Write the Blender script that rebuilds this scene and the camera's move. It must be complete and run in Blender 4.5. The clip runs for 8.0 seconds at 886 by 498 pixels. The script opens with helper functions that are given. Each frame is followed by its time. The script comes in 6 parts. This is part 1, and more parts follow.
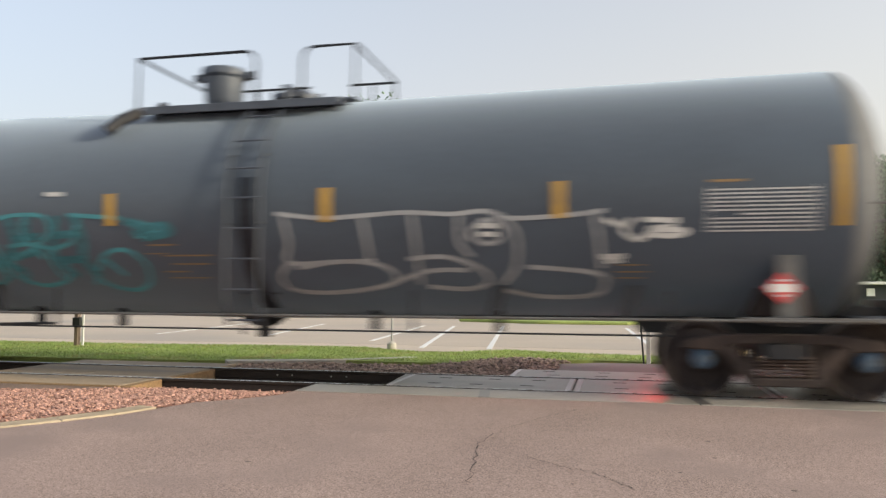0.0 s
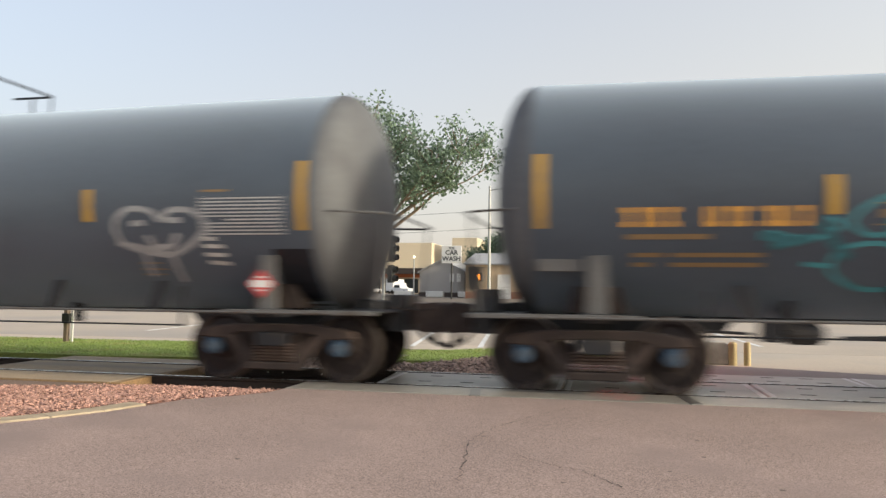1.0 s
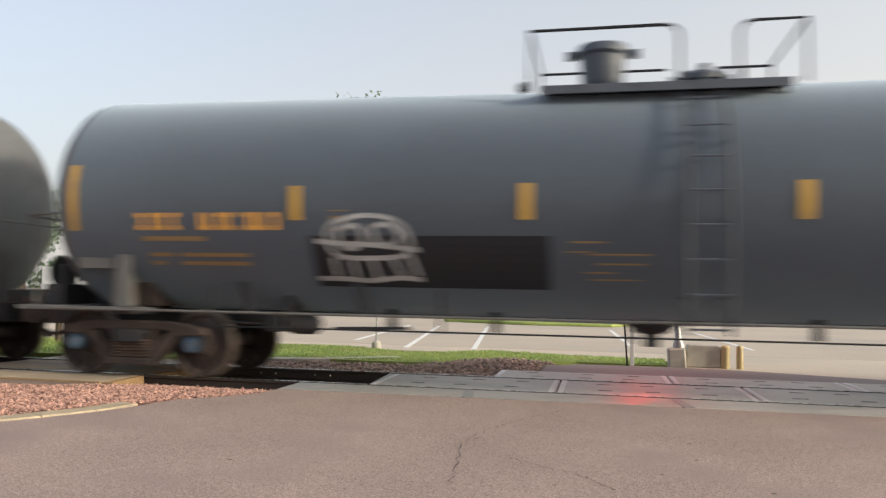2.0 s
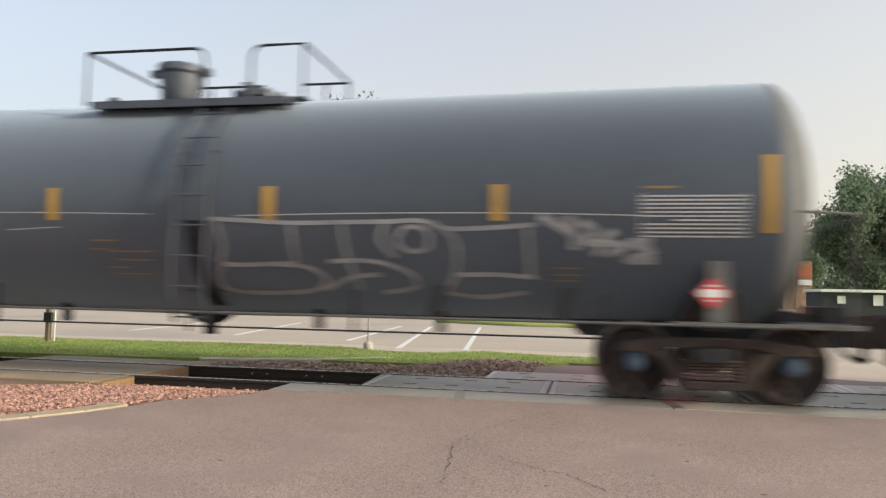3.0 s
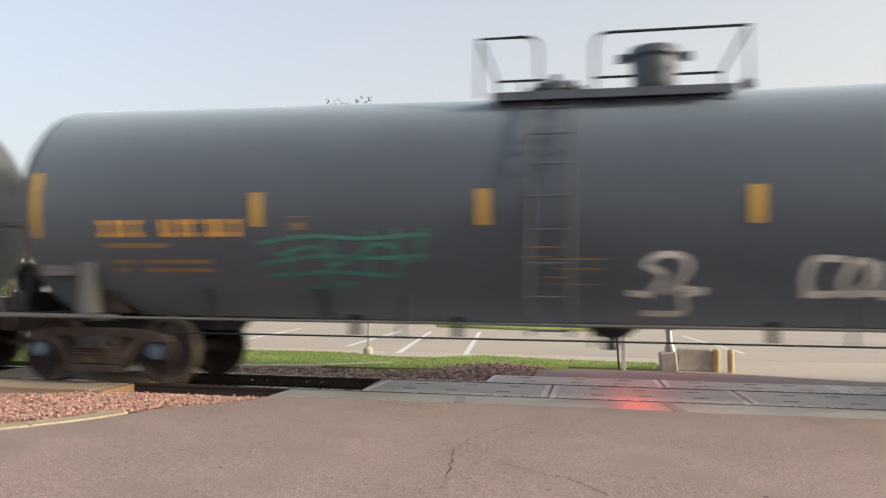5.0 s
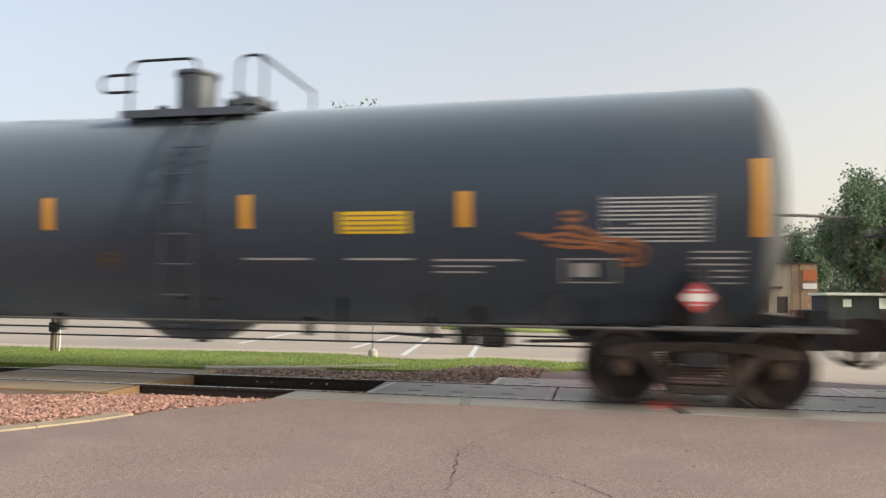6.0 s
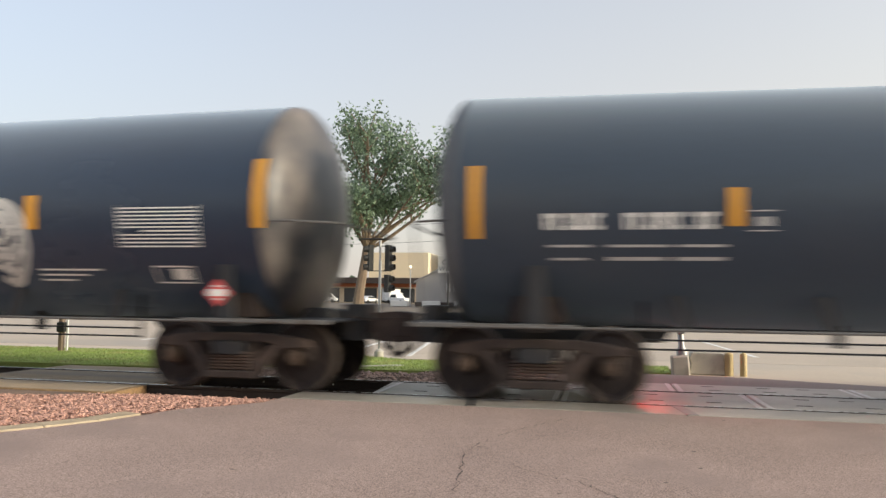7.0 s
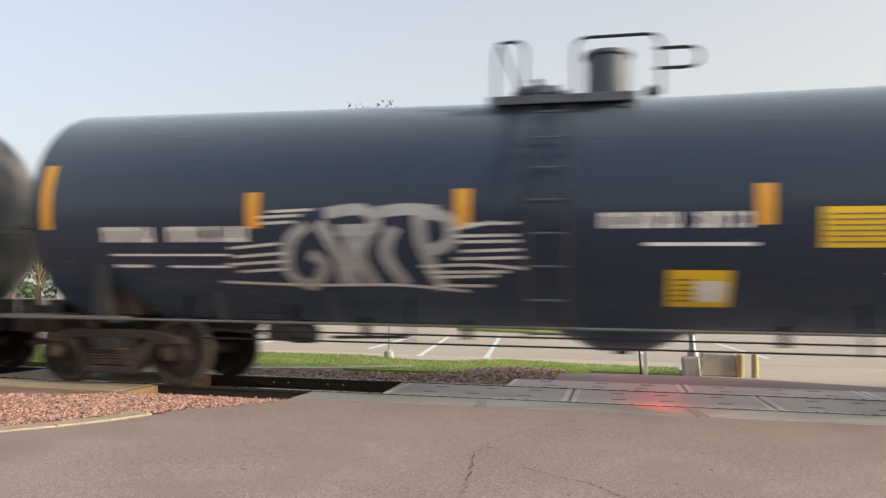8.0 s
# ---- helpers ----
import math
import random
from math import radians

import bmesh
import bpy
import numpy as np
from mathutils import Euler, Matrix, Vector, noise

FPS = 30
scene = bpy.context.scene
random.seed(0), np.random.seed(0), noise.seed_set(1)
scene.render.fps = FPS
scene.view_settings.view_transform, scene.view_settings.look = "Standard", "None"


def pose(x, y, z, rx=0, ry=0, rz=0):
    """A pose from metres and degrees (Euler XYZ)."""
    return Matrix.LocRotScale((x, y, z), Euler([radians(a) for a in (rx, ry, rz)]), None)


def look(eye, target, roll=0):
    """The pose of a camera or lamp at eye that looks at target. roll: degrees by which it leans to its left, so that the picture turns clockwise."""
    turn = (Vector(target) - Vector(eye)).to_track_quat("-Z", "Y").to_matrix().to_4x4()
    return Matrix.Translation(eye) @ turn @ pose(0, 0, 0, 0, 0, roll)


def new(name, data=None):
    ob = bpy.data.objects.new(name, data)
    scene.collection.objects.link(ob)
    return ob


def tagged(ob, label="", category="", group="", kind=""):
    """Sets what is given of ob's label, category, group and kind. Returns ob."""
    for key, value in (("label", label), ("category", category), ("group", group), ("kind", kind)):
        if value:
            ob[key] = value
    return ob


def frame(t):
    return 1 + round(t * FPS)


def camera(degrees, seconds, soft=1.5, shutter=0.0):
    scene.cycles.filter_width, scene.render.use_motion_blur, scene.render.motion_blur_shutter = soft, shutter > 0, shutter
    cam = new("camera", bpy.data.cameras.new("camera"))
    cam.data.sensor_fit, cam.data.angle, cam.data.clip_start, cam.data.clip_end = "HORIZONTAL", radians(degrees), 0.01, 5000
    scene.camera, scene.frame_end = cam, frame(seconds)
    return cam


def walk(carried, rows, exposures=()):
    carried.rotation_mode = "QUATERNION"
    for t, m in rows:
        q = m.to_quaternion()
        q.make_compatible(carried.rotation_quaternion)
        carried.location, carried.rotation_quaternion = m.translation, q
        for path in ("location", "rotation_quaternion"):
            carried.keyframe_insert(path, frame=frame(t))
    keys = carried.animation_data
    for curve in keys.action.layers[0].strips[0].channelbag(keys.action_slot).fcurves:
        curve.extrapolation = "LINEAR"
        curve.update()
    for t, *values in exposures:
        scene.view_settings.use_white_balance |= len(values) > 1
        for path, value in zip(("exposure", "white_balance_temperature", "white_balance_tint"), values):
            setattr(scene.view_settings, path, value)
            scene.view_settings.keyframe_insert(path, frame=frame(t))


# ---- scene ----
# ---- camera and its path ----
EYE = (0.0, -9.615, 1.227)
cam = camera(61.0, 8.0, soft=1.4, shutter=0.5)


def aim(yaw, pitch, roll):
    a, b = radians(yaw), radians(pitch)
    ahead = Vector((-math.sin(a) * math.cos(b), math.cos(a) * math.cos(b), math.sin(b)))
    return look(EYE, Vector(EYE) + ahead, roll)


PATH = [
    (0.0, aim(12.825, 3.295, 0.245)), (0.5, aim(12.466, 3.150, 0.418)), (1.0, aim(12.200, 3.168, 0.611)),
    (2.5, aim(11.495, 3.345, 1.179)), (3.0, aim(11.166, 3.379, 1.178)), (3.5, aim(10.941, 3.448, 0.988)),
    (4.0, aim(10.900, 3.514, 0.812)), (4.5, aim(10.963, 3.616, 0.689)), (6.0, aim(11.470, 3.877, 0.706)),
    (6.5, aim(11.632, 3.905, 0.768)), (7.0, aim(11.945, 3.921, 0.774)), (7.5, aim(12.261, 3.931, 0.762)),
    (8.0, aim(12.694, 3.954, 0.833)),
]
walk(cam, PATH, exposures=[(0.0, 1.25, 6180, 4.0), (8.0, 1.25, 6180, 4.0)])

# ---- light ----
SUN_AZ, SUN_EL = 99.0, 17.0        # degrees clockwise from +y, and above the horizon
world = bpy.data.worlds.new("hazy_evening")
scene.world = world
world.use_nodes = True
wn = world.node_tree.nodes
sky = wn.new("ShaderNodeTexSky")
sky.sky_type, sky.sun_disc = "NISHITA", False
sky.sun_elevation, sky.sun_rotation = radians(SUN_EL), radians(SUN_AZ)
sky.air_density, sky.dust_density, sky.ozone_density = 1.0, 3.0, 1.0
wn["Background"].inputs["Strength"].default_value = 0.15
# thick low haze: densest at the horizon, cool away from the sun and warm towards it
sd = Vector((math.sin(radians(SUN_AZ)) * math.cos(radians(SUN_EL)), math.cos(radians(SUN_AZ)) * math.cos(radians(SUN_EL)), math.sin(radians(SUN_EL))))
wl = world.node_tree.links
way = wn.new("ShaderNodeTexCoord")
height = wn.new("ShaderNodeSeparateXYZ")
wl.new(way.outputs["Generated"], height.inputs[0])
thick = wn.new("ShaderNodeMapRange")
thick.inputs[1].default_value, thick.inputs[2].default_value = 0.0, 0.55
thick.inputs[3].default_value, thick.inputs[4].default_value = 0.88, 0.42
wl.new(height.outputs["Z"], thick.inputs[0])
sunward = wn.new("ShaderNodeVectorMath")
sunward.operation = "DOT_PRODUCT"
sunward.inputs[1].default_value = sd
wl.new(way.outputs["Generated"], sunward.inputs[0])
near_sun = wn.new("ShaderNodeMapRange")
near_sun.inputs[1].default_value, near_sun.inputs[2].default_value = -0.8, 0.4
wl.new(sunward.outputs["Value"], near_sun.inputs[0])
haze_colour = wn.new("ShaderNodeMix")
haze_colour.data_type = "RGBA"
haze_colour.inputs["A"].default_value, haze_colour.inputs["B"].default_value = (2.02, 1.77, 1.72, 1), (2.62, 2.10, 1.64, 1)
wl.new(near_sun.outputs[0], haze_colour.inputs["Factor"])
haze = wn.new("ShaderNodeMix")
haze.data_type = "RGBA"
wl.new(thick.outputs[0], haze.inputs["Factor"])
wl.new(sky.outputs[0], haze.inputs["A"])
wl.new(haze_colour.outputs["Result"], haze.inputs["B"])
wl.new(haze.outputs["Result"], wn["Background"].inputs["Color"])
sun_data = bpy.data.lights.new("sun", "SUN")
sun_data.energy, sun_data.angle, sun_data.color = 1.6, radians(6), (1.0, 0.84, 0.66)
sun = new("sun", sun_data)
sun.matrix_basis = look(sd * 50, (0, 0, 0))


# ---- materials ----
def material(name, colour, rough=0.6, metal=0.0, vary=0.25, scale=6.0, fine=60.0, bump=0.2, second=None, amount=0.5, spot=1.5, detail=4.0, emit=0.0, gloss=0.5, share=0.5, stretch=(1, 1, 1), island=0.0, randomise=0.0, dust_sky_sheen=0.0):
    """A paint, stone or metal: colour varied at two scales, patches of a second colour, and fine relief."""
    m = bpy.data.materials.new(name)
    m.use_nodes = True
    n, l = m.node_tree.nodes, m.node_tree.links
    b = n["Principled BSDF"]
    tc, mp = n.new("ShaderNodeTexCoord"), n.new("ShaderNodeMapping")
    mp.inputs["Scale"].default_value = stretch
    l.new(tc.outputs["Object"], mp.inputs["Vector"])

    def tex(s, d=detail):
        t = n.new("ShaderNodeTexNoise")
        t.inputs["Scale"].default_value, t.inputs["Detail"].default_value = s, d
        l.new(mp.outputs[0], t.inputs["Vector"])
        return t

    big, small = tex(scale), tex(fine, 2.0)
    mix = n.new("ShaderNodeMix")
    mix.data_type = "RGBA"
    dark, light = [c * (1 - vary) for c in colour], [min(1, c * (1 + vary)) for c in colour]
    mix.inputs["A"].default_value, mix.inputs["B"].default_value = (*dark, 1), (*light, 1)
    half = n.new("ShaderNodeMix")
    half.inputs["Factor"].default_value = share
    l.new(big.outputs[0], half.inputs["A"])
    l.new(small.outputs[0], half.inputs["B"])
    stretchy = n.new("ShaderNodeMapRange")
    stretchy.inputs[1].default_value, stretchy.inputs[2].default_value = 0.3, 0.7
    l.new(half.outputs["Result"], stretchy.inputs[0])
    l.new(stretchy.outputs[0], mix.inputs["Factor"])
    out = mix.outputs["Result"]
    if second:
        patch, ramp = tex(spot, 6.0), n.new("ShaderNodeMapRange")
        ramp.inputs[1].default_value, ramp.inputs[2].default_value = 0.62 - amount * 0.3, 0.72 - amount * 0.15
        l.new(patch.outputs[0], ramp.inputs[0])
        over = n.new("ShaderNodeMix")
        over.data_type = "RGBA"
        over.inputs["B"].default_value = (*second, 1)
        l.new(ramp.outputs[0], over.inputs["Factor"])
        l.new(out, over.inputs["A"])
        out = over.outputs["Result"]
    if island or randomise:
        src = n.new("ShaderNodeNewGeometry" if island else "ShaderNodeObjectInfo")
        hsv, rng = n.new("ShaderNodeHueSaturation"), n.new("ShaderNodeMapRange")
        k = island or randomise
        rng.inputs[3].default_value, rng.inputs[4].default_value = 1 - k, 1 + k
        l.new(src.outputs["Random Per Island" if island else "Random"], rng.inputs[0])
        l.new(rng.outputs[0], hsv.inputs["Value"])
        l.new(out, hsv.inputs["Color"])
        out = hsv.outputs[0]
    l.new(out, b.inputs["Base Color"])
    b.inputs["Metallic"].default_value = metal
    b.inputs["Specular IOR Level"].default_value = gloss
    rr = n.new("ShaderNodeMapRange")
    rr.inputs[3].default_value, rr.inputs[4].default_value = max(0.03, rough - 0.1), min(1, rough + 0.1)
    l.new(big.outputs[0], rr.inputs[0])
    l.new(rr.outputs[0], b.inputs["Roughness"])
    if dust_sky_sheen:                            # dusty film whose blue sheen stands in for sky light at grazing angles
        b.inputs["Sheen Weight"].default_value, b.inputs["Sheen Roughness"].default_value = dust_sky_sheen, 0.55
        b.inputs["Sheen Tint"].default_value = (0.70, 0.84, 1.0, 1)
    if bump:
        bp = n.new("ShaderNodeBump")
        bp.inputs["Strength"].default_value, bp.inputs["Distance"].default_value = bump, 0.01
        l.new(small.outputs[0], bp.inputs["Height"])
        l.new(bp.outputs[0], b.inputs["Normal"])
    if emit:
        b.inputs["Emission Color"].default_value, b.inputs["Emission Strength"].default_value = (*colour, 1), emit
    return m


M = {}


def mats(**kw):
    for k, v in kw.items():
        M[k] = material(k, **v)


mats(
    asphalt=dict(colour=(0.338, 0.249, 0.214), share=0.80, rough=0.92, vary=0.62, scale=0.6, fine=105, bump=0.32, second=(0.288, 0.216, 0.190), amount=0.42, spot=0.55),
    asphalt_far=dict(colour=(0.22, 0.185, 0.175), rough=0.9, vary=0.2, scale=0.5, fine=50, bump=0.4),
    lot_asphalt=dict(colour=(0.48, 0.405, 0.325), rough=0.9, vary=0.12, scale=0.4, fine=20, bump=0.2, second=(0.40, 0.35, 0.30), amount=0.4, spot=0.2),
    lot=dict(colour=(0.56, 0.47, 0.37), rough=0.9, vary=0.1, scale=0.3, fine=20, bump=0.2, second=(0.38, 0.35, 0.31), amount=0.4, spot=0.15),
    dirt=dict(colour=(0.23, 0.16, 0.12), rough=0.95, vary=0.35, scale=3, fine=40, bump=0.6),
    soil=dict(colour=(0.16, 0.13, 0.10), rough=0.95, vary=0.3, scale=0.4, fine=12, bump=0.5),
    verge=dict(colour=(0.30, 0.36, 0.10), rough=0.95, vary=0.35, scale=1.2, fine=40, bump=0.6),
    grass=dict(colour=(0.31, 0.40, 0.11), rough=0.8, vary=0.35, scale=1.4, fine=6, bump=0, island=0.35, second=(0.42, 0.39, 0.15), amount=0.3, spot=1.3),
    crack=dict(colour=(0.085, 0.07, 0.06), rough=0.95, vary=0.3, scale=4, bump=0),
    panel=dict(colour=(0.355, 0.322, 0.275), rough=0.38, vary=0.22, scale=2.0, fine=50, bump=0.2, second=(0.25, 0.23, 0.20), amount=0.45, spot=1.2, stretch=(0.5, 1, 1), randomise=0.12),
    wood_panel=dict(colour=(0.40, 0.31, 0.21), rough=0.85, vary=0.2, scale=1.5, fine=30, bump=0.4, second=(0.30, 0.25, 0.2), amount=0.5, spot=1.0, stretch=(0.3, 2, 2)),
    plank_end=dict(colour=(0.28, 0.18, 0.09), rough=0.85, vary=0.3, scale=5, fine=30, bump=0.5),
    steel_strip=dict(colour=(0.66, 0.65, 0.63), rough=0.55, metal=0.0, vary=0.15, scale=8, fine=60, bump=0.1),
    joint_steel=dict(colour=(0.20, 0.185, 0.17), rough=0.34, metal=0.6, vary=0.15, scale=8, fine=60, bump=0.03),
    slot=dict(colour=(0.05, 0.045, 0.04), rough=0.9, vary=0.2),
    rail_side=dict(colour=(0.035, 0.025, 0.02), rough=0.85, vary=0.35, scale=6, fine=50, bump=0.4),
    rail_head=dict(colour=(0.42, 0.41, 0.40), rough=0.28, metal=0.9, vary=0.1, scale=10, bump=0.05),
    pink_gravel=dict(colour=(0.44, 0.26, 0.205), rough=0.9, vary=0.25, scale=8, fine=80, bump=0.4, island=0.4),
    gravel_bed=dict(colour=(0.34, 0.18, 0.135), rough=0.95, vary=0.35, scale=10, fine=40, bump=0.8),
    ballast=dict(colour=(0.33, 0.245, 0.20), rough=0.9, vary=0.3, scale=8, fine=60, bump=0.4, island=0.55),
    concrete=dict(colour=(0.50, 0.47, 0.41), rough=0.9, vary=0.15, scale=3, fine=50, bump=0.3, second=(0.34, 0.31, 0.27), amount=0.4, spot=2),
    kerb_paint=dict(colour=(0.46, 0.37, 0.255), rough=0.85, vary=0.2, scale=4, fine=40, bump=0.3, second=(0.36, 0.29, 0.20), amount=0.4, spot=2.5),
    white_paint=dict(colour=(0.76, 0.75, 0.72), rough=0.7, vary=0.08, scale=4, fine=40, bump=0.1),
    yellow_paint=dict(colour=(0.54, 0.43, 0.22), rough=0.6, vary=0.12, scale=5, fine=40, bump=0.1),
    tank_grey=dict(colour=(0.047, 0.059, 0.079), rough=0.36, gloss=0.42, dust_sky_sheen=0.60, vary=0.12, scale=0.7, fine=14, bump=0.03, second=(0.062, 0.080, 0.106), amount=0.55, spot=0.45, stretch=(0.5, 1, 1)),
    tank_dark=dict(colour=(0.018, 0.031, 0.054), rough=0.34, gloss=0.45, dust_sky_sheen=0.50, vary=0.12, scale=0.7, fine=14, bump=0.03, second=(0.030, 0.039, 0.055), amount=0.5, spot=0.5, stretch=(0.5, 1, 1)),
    tank_black=dict(colour=(0.0035, 0.014, 0.042), rough=0.26, gloss=0.5, dust_sky_sheen=0.38, vary=0.15, scale=0.7, fine=14, bump=0.02, second=(0.006, 0.018, 0.046), amount=0.4, spot=0.5, stretch=(0.5, 1, 1)),
    # tank ends: dust coat, plus sunlight put into the paler colour
    head_dusty_lit=dict(colour=(0.125, 0.130, 0.136), rough=0.72, vary=0.15, scale=0.9, fine=12, bump=0.03, second=(0.085, 0.086, 0.092), amount=0.45, spot=0.8),
    head_dark=dict(colour=(0.020, 0.024, 0.034), rough=0.4, vary=0.15, scale=0.9, fine=12, bump=0.03, second=(0.17, 0.15, 0.135), amount=0.62, spot=0.8),
    sign_back=dict(colour=(0.20, 0.20, 0.205), rough=0.6, vary=0.15, scale=6, bump=0.05),
    frame_black=dict(colour=(0.020, 0.021, 0.025), rough=0.6, vary=0.25, scale=3, fine=40, bump=0.15, second=(0.045, 0.038, 0.032), amount=0.3, spot=2),
    # paler and bluer than frame_black: sky and sun light put into the colour
    fitting_lit=dict(colour=(0.075, 0.088, 0.112), rough=0.5, vary=0.15, scale=3, fine=30, bump=0.05, second=(0.05, 0.058, 0.075), amount=0.4, spot=3),
    emblem=dict(colour=(0.10, 0.085, 0.055), rough=0.6, vary=0.2, bump=0),
    ladder_grey=dict(colour=(0.034, 0.041, 0.054), rough=0.6, vary=0.2, scale=3, fine=30, bump=0.05),
    rod=dict(colour=(0.010, 0.012, 0.016), rough=0.75, metal=0.0, vary=0.2, scale=4, bump=0.05),
    grey_steel=dict(colour=(0.13, 0.128, 0.125), rough=0.6, vary=0.2, scale=2, fine=30, bump=0.1, second=(0.09, 0.075, 0.06), amount=0.4, spot=2),
    truck_rust=dict(colour=(0.038, 0.027, 0.024), rough=0.85, vary=0.35, scale=4, fine=40, bump=0.4, second=(0.066, 0.046, 0.038), amount=0.4, spot=3),
    spring_rust=dict(colour=(0.075, 0.048, 0.038), rough=0.8, vary=0.3, scale=8, fine=40, bump=0.2),
    wheel_rust=dict(colour=(0.024, 0.017, 0.017), rough=0.8, vary=0.3, scale=5, fine=40, bump=0.3, second=(0.085, 0.062, 0.05), amount=0.35, spot=3),
    tread=dict(colour=(0.19, 0.155, 0.13), rough=0.5, metal=0.6, vary=0.2, scale=6, bump=0.05),
    blue_cap=dict(colour=(0.055, 0.10, 0.165), rough=0.7, vary=0.25, scale=6, fine=40, bump=0.1, second=(0.10, 0.12, 0.14), amount=0.4, spot=6),
    brown_cap=dict(colour=(0.075, 0.05, 0.035), rough=0.75, vary=0.3, scale=6, fine=40, bump=0.2),
    reflector=dict(colour=(0.55, 0.33, 0.055), rough=0.45, vary=0.1, scale=6, fine=40, bump=0.05, second=(0.42, 0.26, 0.07), amount=0.4, spot=3),
    reflector_new=dict(colour=(0.76, 0.37, 0.035), rough=0.4, vary=0.06, scale=6, fine=40, bump=0.05),
    letter_gold=dict(colour=(0.78, 0.40, 0.07), rough=0.6, vary=0.15, scale=6, bump=0),
    letter_dim=dict(colour=(0.25, 0.165, 0.08), rough=0.6, vary=0.15, scale=6, bump=0),
    letter_white=dict(colour=(0.80, 0.79, 0.76), rough=0.6, vary=0.15, scale=6, bump=0),
    stencil_grey=dict(colour=(0.47, 0.47, 0.465), rough=0.6, vary=0.2, scale=6, bump=0),
    spray_white=dict(colour=(0.36, 0.37, 0.38), rough=0.7, vary=0.3, scale=3, fine=20, bump=0),
    spray_faint=dict(colour=(0.285, 0.295, 0.31), rough=0.7, vary=0.4, scale=3, fine=20, bump=0),
    spray_bright=dict(colour=(0.58, 0.58, 0.56), rough=0.7, vary=0.3, scale=3, fine=20, bump=0),
    spray_teal_thin=dict(colour=(0.045, 0.16, 0.19), rough=0.7, vary=0.45, scale=5, fine=20, bump=0),
    spray_teal=dict(colour=(0.075, 0.28, 0.32), rough=0.7, vary=0.35, scale=3, fine=20, bump=0),
    spray_green=dict(colour=(0.06, 0.19, 0.16), rough=0.7, vary=0.35, scale=3, fine=20, bump=0),
    spray_orange=dict(colour=(0.30, 0.13, 0.06), rough=0.7, vary=0.3, scale=3, fine=20, bump=0),
    patch_black=dict(colour=(0.008, 0.011, 0.018), rough=0.45, vary=0.2, scale=2, bump=0),
    sign_yellow=dict(colour=(0.80, 0.54, 0.02), rough=0.5, vary=0.05, scale=4, bump=0),
    placard_red=dict(colour=(0.60, 0.10, 0.10), rough=0.5, vary=0.1, scale=4, bump=0),
    sign_white=dict(colour=(0.80, 0.79, 0.76), rough=0.5, vary=0.05, scale=4, bump=0),
    black_ink=dict(colour=(0.02, 0.02, 0.02), rough=0.6, vary=0.1, bump=0),
    bark=dict(colour=(0.20, 0.15, 0.11), rough=0.95, vary=0.35, scale=4, fine=30, bump=0.8, stretch=(1, 1, 0.25)),
    leaf=dict(colour=(0.20, 0.27, 0.185), rough=0.6, vary=0.25, scale=0.6, fine=4, bump=0, island=0.45),
    leaf_dark=dict(colour=(0.195, 0.265, 0.165), rough=0.65, vary=0.3, scale=0.4, fine=4, bump=0, island=0.45),
    pole_wood=dict(colour=(0.40, 0.38, 0.35), rough=0.9, vary=0.2, scale=3, fine=30, bump=0.4, stretch=(1, 1, 0.15)),
    galvanised=dict(colour=(0.42, 0.42, 0.42), rough=0.5, metal=0.5, vary=0.12, scale=5, bump=0.05),
    signal_black=dict(colour=(0.018, 0.019, 0.018), rough=0.55, vary=0.2, scale=5, bump=0.05),
    signal_green=dict(colour=(0.035, 0.05, 0.035), rough=0.5, vary=0.2, scale=5, bump=0.05),
    lens_dark=dict(colour=(0.05, 0.02, 0.02), rough=0.2, vary=0.1, bump=0),
    red_lamp=dict(colour=(1.0, 0.0004, 0.0002), rough=0.3, vary=0.0, bump=0, emit=150.0),
    hand_lamp=dict(colour=(1.0, 0.25, 0.02), rough=0.3, vary=0.0, bump=0, emit=4.0),
    warm_lamp=dict(colour=(1.0, 0.85, 0.6), rough=0.3, vary=0.0, bump=0, emit=1.0),
    orange_plastic=dict(colour=(0.75, 0.18, 0.04), rough=0.5, vary=0.1, bump=0),
    siding_grey=dict(colour=(0.40, 0.38, 0.36), rough=0.8, vary=0.08, scale=0.6, fine=10, bump=0.1),
    stucco_tan=dict(colour=(0.58, 0.44, 0.29), rough=0.9, vary=0.08, scale=0.5, fine=10, bump=0.2),
    stucco_cream=dict(colour=(0.60, 0.50, 0.36), rough=0.9, vary=0.08, scale=0.5, fine=10, bump=0.2),
    parapet_red=dict(colour=(0.48, 0.15, 0.06), rough=0.75, vary=0.1, scale=0.6, fine=10, bump=0.1),
    trim_dark=dict(colour=(0.05, 0.035, 0.03), rough=0.6, vary=0.15, bump=0.05),
    stone_brown=dict(colour=(0.36, 0.24, 0.15), rough=0.9, vary=0.4, scale=3, fine=9, bump=0.4),
    brick_far=dict(colour=(0.27, 0.14, 0.09), rough=0.9, vary=0.25, scale=2, fine=12, bump=0.3),
    roof_grey=dict(colour=(0.36, 0.36, 0.36), rough=0.8, vary=0.1, scale=0.6, fine=8, bump=0.1),
    far_wall=dict(colour=(0.66, 0.57, 0.42), rough=0.9, vary=0.05, scale=0.1, fine=3, bump=0),
    window_dark=dict(colour=(0.03, 0.035, 0.04), rough=0.08, vary=0.1, bump=0),
    poster_blue=dict(colour=(0.07, 0.28, 0.42), rough=0.4, vary=0.4, scale=2, fine=6, bump=0),
    poster_brown=dict(colour=(0.16, 0.10, 0.06), rough=0.3, vary=0.5, scale=2, fine=6, bump=0),
    van_white=dict(colour=(0.75, 0.75, 0.75), rough=0.3, vary=0.04, bump=0),
